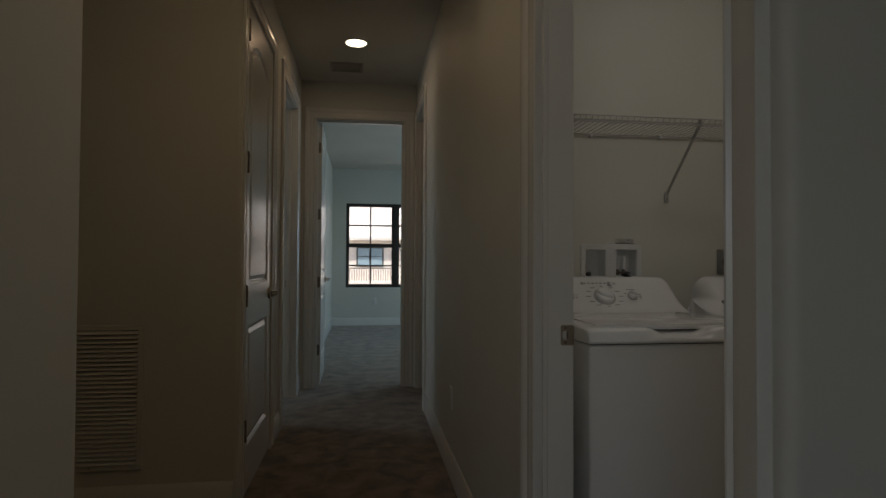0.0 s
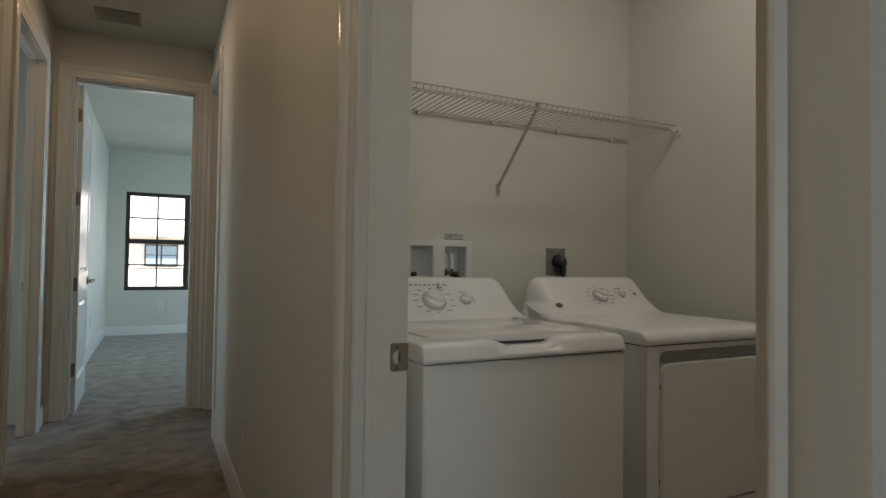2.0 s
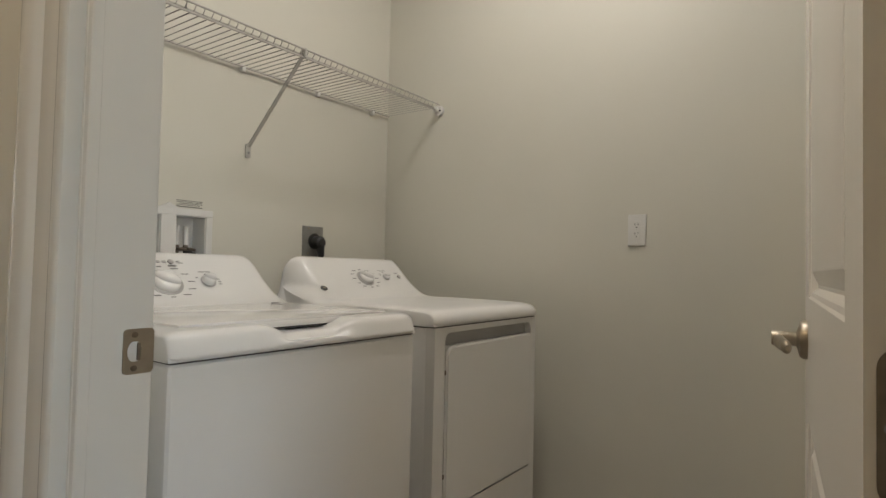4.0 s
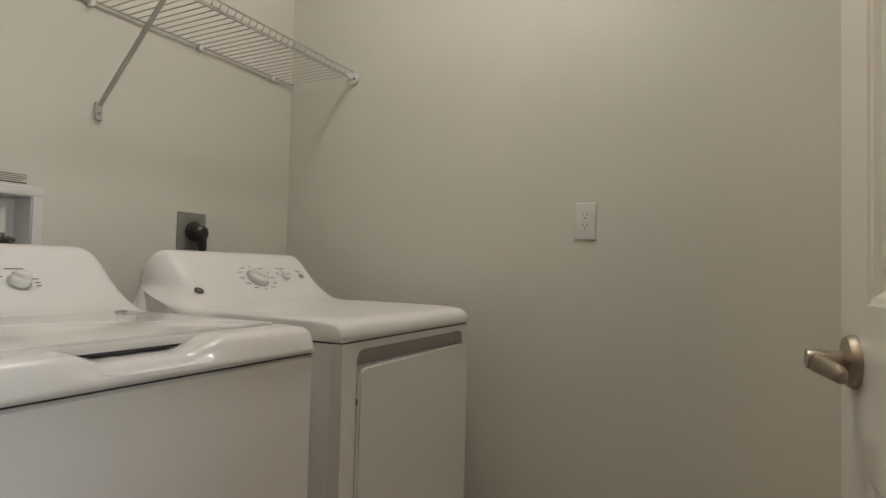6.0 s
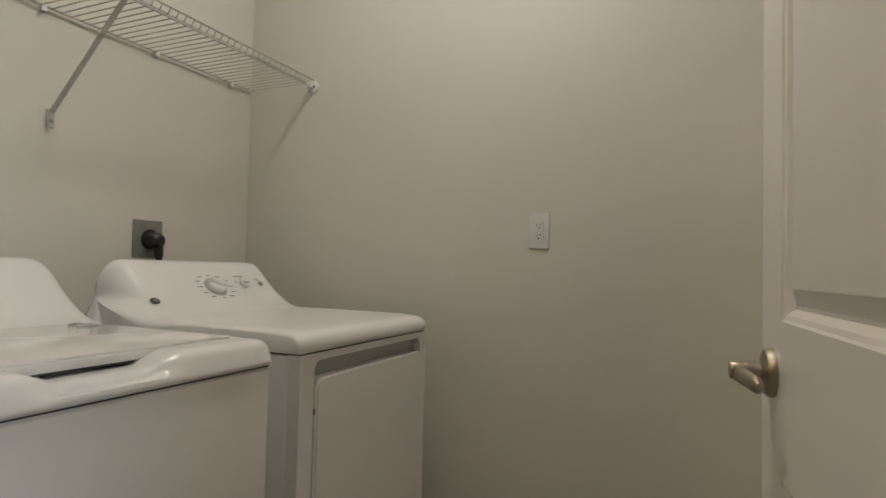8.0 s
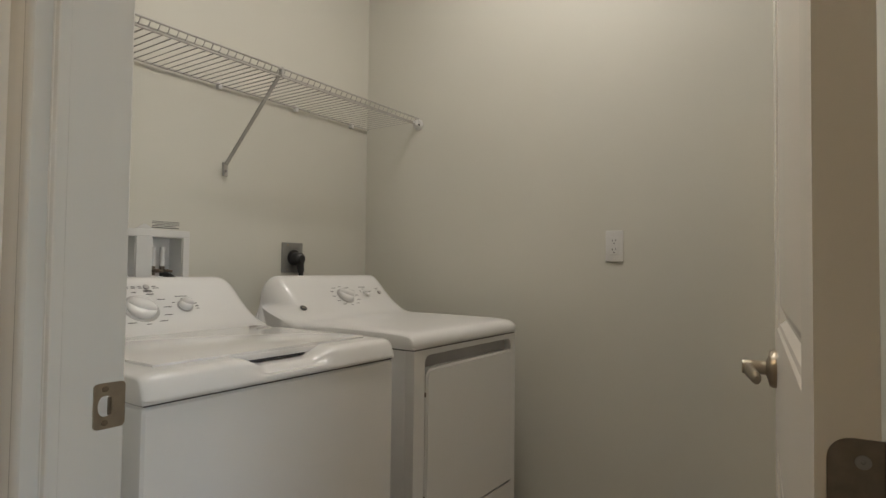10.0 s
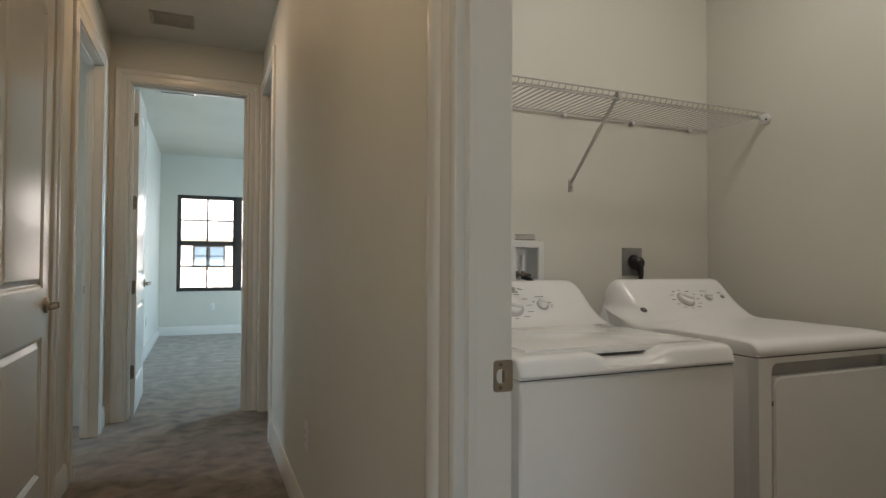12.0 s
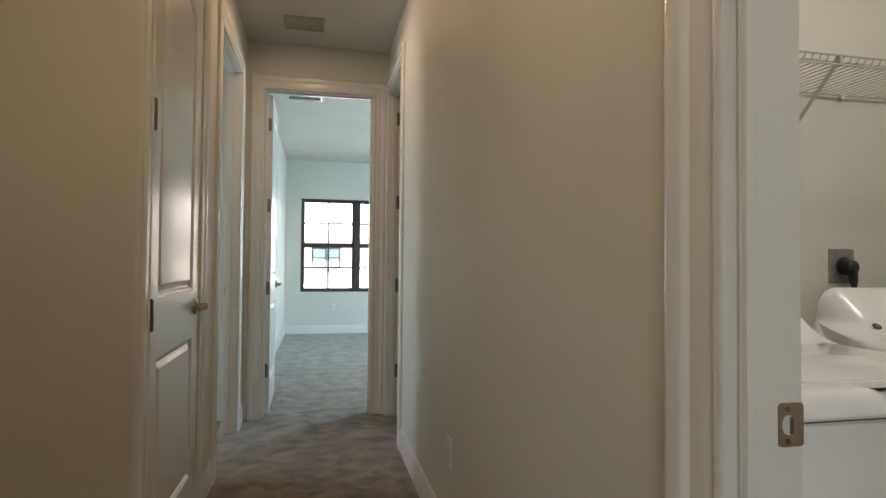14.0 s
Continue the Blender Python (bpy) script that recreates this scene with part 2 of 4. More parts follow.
structure("wall_closet_back", boxes([(-1.1, -1.0, YG + T, 4.6, 0, H), (-1.0, XW - T, 4.5, 4.6, 0, H), (-3.3, -1.0, 4.5, 4.6, 0, H)]), WALL, "plain closet partition", False)


# door casings: stepped profile, mitred round the opening
PROFILE = [(0.0, 0.0), (0.0, 0.018), (0.003, 0.0215), (0.008, 0.0235), (0.013, 0.0225), (0.017, 0.019), (0.020, 0.0165), (0.024, 0.0175), (0.030, 0.0195), (0.050, 0.0200), (0.056, 0.0190), (0.060, 0.0225), (0.066, 0.027), (0.075, 0.030), (0.084, 0.031), (0.092, 0.029), (0.097, 0.024), (0.100, 0.015), (0.100, 0.0)]


def casing(name, axis, face, side, a, b, head, first=1.0, last=1.0, flat=False, depth=0.68):
    """Trim round an opening from a to b in the wall face at axis = face; side: the way it stands off the wall; first, last: legs ripped narrower at a corner; depth: how far the profile stands off the wall; flat: first leg without the outer bead."""
    bm = bmesh.new()
    put = (lambda s, z, v: (face + side * v, s, z)) if axis == "x" else (lambda s, z, v: (s, face + side * v, z))
    a, b, head = a - 0.005, b + 0.005, head + 0.005
    stations = [lambda u: (a - u * first, 0), lambda u: (a - u * first, head + u), lambda u: (b + u * last, head + u), lambda u: (b + u * last, 0)]
    rings = [[bm.verts.new(put(*f(u), depth * (min(v, 0.0185) if flat and k < 2 and u > 0.03 else v))) for u, v in PROFILE] for k, f in enumerate(stations)]
    for p, q in zip(rings, rings[1:]):
        for i in range(len(PROFILE)):
            j = (i + 1) % len(PROFILE)
            bm.faces.new((p[i], p[j], q[j], q[i]))
    bm.faces.new(rings[0])
    bm.faces.new(rings[-1])
    bmesh.ops.recalc_face_normals(bm, faces=bm.faces[:])
    return structure(name, bm, TRIM, "white painted stepped door casing")


def lining(name, axis, lo, hi, a, b, head, stop):
    """Jamb boards lo to hi deep round an opening from a to b, with a stop strip between stop[0] and stop[1]."""
    t, s = 0.004, 0.011
    def bx(u0, u1, d0, d1, z0, z1):
        return (d0, d1, u0, u1, z0, z1) if axis == "x" else (u0, u1, d0, d1, z0, z1)
    lo, hi = lo - 0.002, hi + 0.002
    items = [bx(a, a + t, lo, hi, 0.002, head), bx(b - t, b, lo, hi, 0.002, head), bx(a + t, b - t, lo, hi, head - t, head),
             bx(a + t, a + t + s, *stop, 0.002, head - t), bx(b - t - s, b - t, *stop, 0.002, head - t), bx(a + t + s, b - t - s, *stop, head - t - s, head - t)]
    return structure(name, boxes(items, 0.0012, 1), TRIM, "white painted door jamb with a stop strip")


casing("trim_laundry_hall", "x", XE, -1, LA, LB, DH, first=0.60, last=1.2, flat=True, depth=1.0)
lining("trim_jamb_laundry", "x", XE, XE + TE, LA, LB, DH, (XE - 0.0015, 0.757))
casing("trim_closet", "x", XW, 1, CA, CB, DH, first=0.42, flat=True)
lining("trim_jamb_closet", "x", XW - T, XW, CA, CB, DH, (XW - 0.075, XW - 0.042))
casing("trim_side_room_west", "x", XW, 1, SA, SB, DH)
lining("trim_jamb_side_west", "x", XW - T, XW, SA, SB, DH, (XW - 0.075, XW - 0.042))
casing("trim_side_room_east", "x", XE, -1, RA, RB, DH, last=0.70)
lining("trim_jamb_side_east", "x", XE, XE + TE, RA, RB, DH, (0.768, 0.800))
casing("trim_bedroom", "y", YN, -1, BA, BB, DH)
lining("trim_jamb_bedroom", "y", YN, YN + T, BA, BB, DH, (YN + 0.035, YN + 0.072))


def baseboard(name, runs):
    """Runs of moulded skirting: (axis, face, side, from, to)."""
    prof = [(0, 0), (0.014, 0), (0.014, 0.098), (0.011, 0.106), (0.011, 0.112), (0.006, 0.124), (0.004, 0.133), (0, 0.133)]
    bm = bmesh.new()
    for axis, face, side, a, b in runs:
        put = (lambda d, z, s: (face + side * d, s, z)) if axis == "x" else (lambda d, z, s: (s, face + side * d, z))
        p = [bm.verts.new(put(d, z, a)) for d, z in prof]
        q = [bm.verts.new(put(d, z, b)) for d, z in prof]
        for i in range(len(prof)):
            j = (i + 1) % len(prof)
            bm.faces.new((p[i], p[j], q[j], q[i]))
        bm.faces.new(p)
        bm.faces.new(q)
    bmesh.ops.recalc_face_normals(bm, faces=bm.faces[:])
    return structure(name, bm, TRIM, "white painted moulded baseboard")


C = 0.106
CL = 0.126
baseboard("baseboard_hall_east", [("x", XE, -1, LB + CL, RA - C)])
baseboard("baseboard_hall_west", [("x", XW, 1, CB + C, SA - C), ("x", XW, 1, SB + C, YN)])
baseboard("baseboard_hall_north", [("y", YN, -1, XW + 0.014, BA - C), ("y", YN, -1, BB + C, XE)])
baseboard("baseboard_grille_wall", [("y", YG, -1, -2.3, XW - R)])
baseboard("baseboard_landing_west", [("x", XW, 1, YW, YC - R), ("y", YC, 1, -2.3, XW - R)])
baseboard("baseboard_landing_east", [("y", LA - T, -1, XE + R, 3.4)])
baseboard("baseboard_laundry", [("x", LX, -1, LA, LY), ("y", LY, -1, XE + TE, LX - 0.014), ("x", XE + TE, 1, LB, LY - 0.014), ("y", LA, 1, XE + TE + 0.03, LX - 0.014)])
baseboard("baseboard_bedroom_north", [("y", BY, -1, -0.29, 3.4)])
baseboard("baseboard_bedroom_west", [("x", -0.29, 1, YN + T, BY - 0.014)])


# ---- doors ----


def arch_outline(x0, x1, z0, z1, rise, d):
    """Panel outline inset by d; the top is an arc that rises by rise in the middle."""
    pts = [(x0 + d, z0 + d), (x1 - d, z0 + d)]
    if not rise:
        return pts + [(x1 - d, z1 - d), (x0 + d, z1 - d)]
    half, xc = (x1 - x0) / 2, (x0 + x1) / 2
    r = (half * half + rise * rise) / (2 * rise)
    zc, rr, hh = z1 + rise - r, r - d, half - d
    a = math.asin(hh / rr)
    return pts + [(xc + rr * math.sin(a - 2 * a * i / 14), zc + rr * math.cos(a - 2 * a * i / 14)) for i in range(15)]


def door_leaf(name, width, m, label, stile=0.11, hinge_side=1, knob_z=0.955, hinges=(0.24, 0.965, 1.64, 2.27)):
    """Two-panel moulded door, arched upper panel; x from the hinge edge, both faces panelled."""
    t, h = 0.0175, DH - 0.016
    low, mid, up = (0.235, 0.825), (0.825, 1.028), (1.028, 2.20)
    x0, x1, rise = stile, width - stile, 0.085
    bm = boxes([(0, x0, -t, t, 0.012, h), (x1, width, -t, t, 0.012, h), (x0, x1, -t, t, 0.012, low[0]), (x0, x1, -t, t, *mid)])
    arc = arch_outline(x0, x1, up[0], up[1], rise, 0)[2:]
    rail = prism([(x0, h), *reversed(arc), (x1, h)], -t, t, "y")
    me = bpy.data.meshes.new("tmp")
    rail.to_mesh(me)
    bm.from_mesh(me)
    bpy.data.meshes.remove(me)
    rail.free()
    steps = [(0, 0), (0.003, 0.003), (0.009, 0.0045), (0.017, 0.0125), (0.022, 0.0125), (0.043, 0.0030), (0.047, 0.0025)]
    for z0, z1, r in ((low[0], low[1], 0), (up[0], up[1], rise)):
        for side in (-1, 1):
            rings = [[bm.verts.new((x, side * (t - dep), z)) for x, z in arch_outline(x0, x1, z0, z1, r, d)] for d, dep in steps]
            for p, q in zip(rings, rings[1:]):
                for i in range(len(p)):
                    j = (i + 1) % len(p)
                    bm.faces.new((p[i], p[j], q[j], q[i]) if side < 0 else (q[i], q[j], p[j], p[i]))
            bm.faces.new(rings[-1] if side < 0 else list(reversed(rings[-1])))
    leaf = tagged(link(name, bm, DOOR, crease=9), label, "door", kind="structure")
    leaf.matrix_world = m
    for side in (-1, 1):
        handle(leaf, width - 0.066, side, t, knob_z)
    latch = boxes([(width - 0.002, width + 0.0012, -0.012, 0.012, knob_z - 0.028, knob_z + 0.028)], 0.0008, 1)
    part("latch_plate", latch, NICKEL, leaf, "satin nickel latch plate")
    for z in hinges:
        hinge(leaf, z, hinge_side * (t + 0.0105), t)
    return leaf


def handle(leaf, x, side, t, z):
    """Satin lever: rose, neck and a lever that points to the hinges with a slight wave."""
    turn = Matrix.Translation((x, side * t, z)) @ Matrix.Rotation(radians(-90 * side), 4, "X")
    body = turned([(0.0335, 0.0), (0.0335, 0.006), (0.030, 0.011), (0.019, 0.0135), (0.0125, 0.016), (0.0118, 0.026), (0.0128, 0.028), (0.0128, 0.051), (0.0115, 0.0535)], turn, 36)
    h = part("door_handle", body, NICKEL, leaf, "satin nickel lever handle")
    bm = bmesh.new()
    rings = []
    for i in range(15):
        u = i / 14
        cx, cz = 0.004 - 0.076 * u, -0.004 - 0.005 * u * u
        off = 0.043 - 0.013 * u ** 1.5
        ry, rz = (0.0095 - 0.002 * u) * (1 if 0 < i < 14 else 0.45), (0.0128 - 0.002 * u) * (1 if 0 < i < 14 else 0.45)
        rings.append([bm.verts.new((x + cx, side * (t + off) + ry * math.cos(a), z + cz + rz * math.sin(a))) for a in (2 * math.pi * k / 14 for k in range(14))])
    for p, q in zip(rings, rings[1:]):
        for k in range(14):
            bm.faces.new((p[k], p[(k + 1) % 14], q[(k + 1) % 14], q[k]))
    bm.faces.new(rings[0])
    bm.faces.new(rings[-1])
    bmesh.ops.recalc_face_normals(bm, faces=bm.faces[:])
    part("lever", bm, NICKEL, h)


def hinge(leaf, z, y, t):
    """Butt hinge: leaf let into the door edge with round corners and screws, and the knuckle."""
    s = 1 if y > 0 else -1
    hh, r = 0.05, 0.014
    pts = [(s * (t + 0.002), z - hh), (s * (t + 0.002), z + hh), *[(s * (-0.011 + r - r * math.cos(a)), z + hh - r + r * math.sin(a)) for a in (math.pi / 2 * (1 - i / 6) for i in range(7))],
           *[(s * (-0.011 + r - r * math.cos(a)), z - hh + r - r * math.sin(a)) for a in (math.pi / 2 * i / 6 for i in range(7))]]
    bm = prism(pts, -0.0016, 0.0006, "x")
    g = part("hinge", bm, DARKNICKEL, leaf, "dull nickel butt hinge")
    k = bmesh.new()
    for i in range(5):
        rod(k, (-0.003, y, z - hh + 0.0202 * i), (-0.003, y, z - hh + 0.0202 * i + 0.0194), 0.0092, 14)
    rod(k, (-0.003, y, z + hh), (-0.003, y, z + hh + 0.004), 0.0056, 12)
    part("knuckle", k, DARKNICKEL, g)
    for dz, dy in ((0.036, 0.008), (0.0, -0.003), (-0.036, 0.008)):
        m = Matrix.Translation((-0.0016, s * dy, z + dz)) @ Matrix.Rotation(radians(-90), 4, "Y")
        part("screw", turned([(0.0046, 0), (0.0044, 0.0006), (0.0012, 0.0008), (0.0008, 0.0002)], m, 14), STEEL, g)


# closed closet door: hinges towards the landing, swings into the hall
door_leaf("door_1", CB - CA - 0.014, pose(XW - 0.0135, CA + 0.007, 0, 0, 0, 90), "closed white two-panel arched closet door in the hall", 0.113, hinge_side=-1, hinges=(0.335, 0.977, 1.62, 2.262))
# laundry door, standing open into the laundry room
door_leaf("door_2", 0.79, pose(0.9075, 1.5155, 0, 0, 0, 5.6), "white two-panel door standing open into the laundry room", 0.11, hinge_side=-1, hinges=(0.25, 0.972, 1.65, 2.28))
# bedroom door, open against the bedroom wall
door_leaf("door_3", BB - BA - 0.014, pose(BA + 0.026, YN + T + 0.012, 0, 0, 0, 91.0), "white two-panel door standing open into the bedroom", 0.105, hinge_side=1, hinges=(0.33, 0.95, 1.575, 2.19))
# east side room's door, open inside its room
door_leaf("door_4", RB - RA - 0.014, pose(XE + TE + 0.010, RB + 0.022, 0, 0, 0, -1), "white two-panel door open into a side room", 0.105, hinge_side=1)


def strike_plate(name, m):
    """Door strike: rounded plate with a latch hole, lip and two screws; local x along the jamb, z up, front towards -y."""
    st = thing(name, "satin nickel strike plate on the white door jamb", "strike plate", m)
    w, h = 0.0145, 0.0285
    q, e = 0.0055, w + 0.006
    outer = [*round_corner(e - q, h - q, q, 0, 90), *round_corner(-w + q, h - q, q, 90, 180), *round_corner(-w + q, -h + q, q, 180, 270), *round_corner(e - q, -h + q, q, 270, 360)]
    bm = prism([(x, z) for x, z in outer], -0.0018, 0.0, "y")
    part("plate", bm, NICKEL, st)
    part("latch_hole", prism([(0.0015, -0.0125), (0.0015, 0.0125), *[(-0.0035 - 0.0065 * math.sin(a), 0.0125 * math.cos(a)) for a in (math.pi * i / 12 for i in range(13))]], -0.0024, -0.0017, "y"), PVC, st, "latch hole with the white jamb showing through")
    part("latch_lip", boxes([(0.0002, 0.0042, -0.0046, -0.0017, -0.0110, 0.0110)], 0.001, 2), DARKNICKEL, st)
    part("latch_edge", boxes([(0.0048, 0.0066, -0.0032, -0.0017, -0.0060, 0.0060)], 0.0006, 1), NICKEL, st)
    for z in (-0.021, 0.021):
        part("screw", turned([(0.0038, 0), (0.0036, 0.0006), (0.001, 0.0008)], Matrix.Translation((-0.002, -0.0018, z)) @ Matrix.Rotation(radians(90), 4, "X"), 14), DARKNICKEL, st)
    return st


strike_plate("strike_plate", pose(0.8110, LB - 0.0042, 0.9545) @ Matrix.Diagonal((1.05, 1, 0.96, 1)))
strike_plate("strike_plate", pose(XW - T + 0.022, SB - 0.0042, 0.955))


def jamb_hinges(x, y, zs, label):
    for z in zs:
        g = tagged(link("hinge_leaf", boxes([(x - 0.017, x + 0.017, y - 0.003, y, z - 0.05, z + 0.05)], 0.001, 1), DARKNICKEL), label, "hinge", "hinges on the jamb")
        for dz in (-0.034, 0, 0.034):
            part("screw", turned([(0.0042, 0), (0.004, 0.0006), (0.001, 0.0008)], Matrix.Translation((x, y - 0.003, z + dz)) @ Matrix.Rotation(radians(90), 4, "X"), 12), NICKEL, g)


jamb_hinges(XE + TE - 0.020, RB - 0.0042, (0.34, 0.98, 1.61, 2.245), "dull nickel hinge leaf on the side room jamb")
# leaves on the bedroom jamb, beside the open door
for hz in (0.33, 0.95, 1.575, 2.19):
    g = tagged(link("hinge_leaf", boxes([(BA + 0.0042, BA + 0.0072, YN + T - 0.036, YN + T - 0.001, hz - 0.05, hz + 0.05)], 0.001, 1), DARKNICKEL),
               "dull nickel hinge leaf on the bedroom jamb", "hinge", "hinges on the jamb")


# ---- bedroom window ----
def window():
    win = tagged(new("window_1"), "twin dark bronze single-hung window with grids", "window", kind="structure")
    y0, y1 = BY + 0.02, BY + 0.10
    xm = (WX0 + WX1) / 2
    f = 0.030
    items = [(WX0, WX0 + f, y0, y1, WZ0, WZ1), (WX1 - f, WX1, y0, y1, WZ0, WZ1), (WX0 + f, WX1 - f, y0, y1, WZ0, WZ0 + f), (WX0 + f, WX1 - f, y0, y1, WZ1 - f, WZ1)]
    part("window_frame", boxes(items, 0.002, 1), BRONZE, win, "dark bronze outer frame")
    part("mullion", boxes([(xm - 0.042, xm + 0.042, y0 - 0.006, y1, WZ0 + f, WZ1 - f)], 0.003, 1), BRONZE, win)
    zm = WZ0 + (WZ1 - WZ0) * 0.5
    for a, b in ((WX0 + f, xm - 0.042), (xm + 0.042, WX1 - f)):
        for i, (z0, z1) in enumerate(((WZ0 + f, zm), (zm, WZ1 - f))):
            ya = y0 + 0.012 + 0.026 * i
            s = 0.026
            sash = part("sash", boxes([(a, a + s, ya, ya + 0.022, z0, z1), (b - s, b, ya, ya + 0.022, z0, z1), (a + s, b - s, ya, ya + 0.022, z0, z0 + (0.030 if i == 0 else 0.036)),
                                       (a + s, b - s, ya, ya + 0.022, z1 - (0.036 if i == 0 else 0.026), z1)], 0.0015, 1), BRONZE, win)
            zc, xc = (z0 + z1) / 2, (a + b) / 2
            part("grid", boxes([(xc - 0.013, xc + 0.013, ya + 0.003, ya + 0.011, z0 + s, z1 - s), (a + s, b - s, ya + 0.0045, ya + 0.0095, zc - 0.013, zc + 0.013)]), BRONZE, sash)
            pane = part("pane", boxes([(a + s, b - s, ya + 0.012, ya + 0.015, z0 + s, z1 - s)]), GLASS, sash)
            pane.visible_shadow = False
    part("window_sill", boxes([(WX0 - 0.02, WX1 + 0.02, BY - 0.018, BY + 0.02, WZ0 - 0.022, WZ0 - 0.001)], 0.004, 2), TRIM, win, "white window sill")


window()


# ---- laundry room ----
def swept_body(x0, x1, profile, end=0.02, cols=40, scoop=None, inset=0.010):
    """A moulded body: the side profile (y, z) carried from x0 to x1, ends rounded over by end; scoop(x, y, z) may move points."""
    bm = bmesh.new()
    cy, cz = sum(p[0] for p in profile) / len(profile), min(p[1] for p in profile)
    n = 7
    xs = [(x0 + end - end * math.sin(math.pi / 2 * (1 - i / (n - 1))), end * (1 - math.cos(math.pi / 2 * (1 - i / (n - 1))))) for i in range(n)]
    mid = [(x0 + end + (x1 - x0 - 2 * end) * i / cols, 0.0) for i in range(1, cols)]
    right = [(x1 - (x - x0), d) for x, d in reversed(xs)]
    rings = []
    for x, d in xs + mid + right:
        d0 = d / end
        ring = []
        for k, (y, z) in enumerate(profile):
            d = d0 * (inset(y) if callable(inset) else inset)
            a, b = profile[k - 1], profile[(k + 1) % len(profile)]
            ty, tz = b[0] - a[0], b[1] - a[1]
            le = math.hypot(ty, tz) or 1
            ny, nz = -tz / le, ty / le
            yy, zz = y + ny * -d, z + nz * -d
            if z <= cz + 0.0005:
                zz = z
            if scoop:
                yy, zz = scoop(x, yy, zz)
            ring.append(bm.verts.new((x, yy, zz)))
        rings.append(ring)
    for p, q in zip(rings, rings[1:]):
        for k in range(len(profile)):
            j = (k + 1) % len(profile)
            bm.faces.new((p[k], p[j], q[j], q[k]))
    # ends closed by upright strips down to the foot of the profile
    for ring in (rings[0], rings[-1]):
        foot = [ring[0]] + [bm.verts.new((v.co.x, v.co.y, cz)) for v in ring[1:-1]] + [ring[-1]]
        for k in range(len(ring) - 1):
            corners = list(dict.fromkeys((ring[k], ring[k + 1], foot[k + 1], foot[k])))
            if len(corners) > 2:
                bm.faces.new(corners)
    bmesh.ops.recalc_face_normals(bm, faces=bm.faces[:])
    return bm


def smooth_path(points, n=5):
    """A rounded line through the points (open)."""
    out = []
    for i in range(len(points) - 1):
        p0, p1, p2, p3 = (Vector(points[max(0, min(len(points) - 1, i + k))]) for k in (-1, 0, 1, 2))
        for s in range(n):
            u = s / n
            v = 0.5 * (2 * p1 + (p2 - p0) * u + (2 * p0 - 5 * p1 + 4 * p2 - p3) * u * u + (3 * p1 - p0 - 3 * p2 + p3) * u ** 3)
            out.append((v.x, v.y))
    return out + [tuple(points[-1])]


def on_console(base, top, x, s, lift=0.0):
    """Pose on the sloping console face: s from 0 at its foot to 1 at its top; local z points out of the face."""
    b, t = Vector((x, *base)), Vector((x, *top))
    up = (t - b).normalized()
    out = Vector((1, 0, 0)).cross(up)
    out = out if out.y < 0 else -out
    right = up.cross(out)
    m = Matrix((right, up, out)).transposed().to_4x4()
    return Matrix.Translation(b + (t - b) * s + out * lift) @ m


def rounded_ends(x0, x1, deck, top, drop, reach, reach_right=None):
    """Moves console points down near both ends, so that its upper corners are round."""
    def move(x, y, z):
        u = max(0.0, 1 - (x - x0) / reach, 1 - (x1 - x) / (reach_right or reach))
        if z > deck:
            z -= (z - deck) / (top - deck) * drop * (1 - math.sqrt(max(0.0, 1 - u * u)))
        return y, z
    return move


def dial(thing_ob, m, r, pointer=True, name="dial"):
    ring = part("dial_ring", turned([(r * 1.22, 0.0), (r * 1.22, 0.0012), (r * 1.12, 0.002), (r * 1.05, 0.002)], m, 40), GREY, thing_ob, "thin grey ring round the dial")
    d = part(name, turned([(r, 0.0), (r, 0.008), (r * 0.96, 0.012), (r * 0.86, 0.0155), (r * 0.70, 0.0175), (r * 0.3, 0.0185)], m, 40), PANEL, thing_ob, "white plastic dial")
    if pointer:
        g = turned([(1.0, 0.0), (0.99, 0.25), (0.94, 0.5), (0.82, 0.74), (0.6, 0.91), (0.3, 0.985), (0.08, 1.0)], Matrix(), 32)
        g.transform(m @ Matrix.Rotation(radians(-28), 4, "Z") @ Matrix.Translation((0, 0, 0.010)) @ Matrix.Diagonal((r * 0.94, r * 0.50, 0.019, 1)))
        part("grip", g, PANEL, d)


def marks(m, items):
    """Flat bars of print in the face's own x, y."""
    bm = boxes([(x - w / 2, x + w / 2, y - h / 2, y + h / 2, 0.0002, 0.0005) for x, y, w, h in items])
    bm.transform(m)
    return bm


def dial_print(r, skip=()):
    out = []
    for i in range(12):
        if i in skip:
            continue
        a = radians(90 - 30 * i)
        x, y = r * 1.30 * math.cos(a), r * 1.22 * math.sin(a)
        w = r * (0.46 if abs(math.cos(a)) > 0.4 else 0.28)
        out.append((x + math.copysign(w / 2, math.cos(a)) * (abs(math.cos(a)) > 0.1), y, w, 0.0022))
    return out


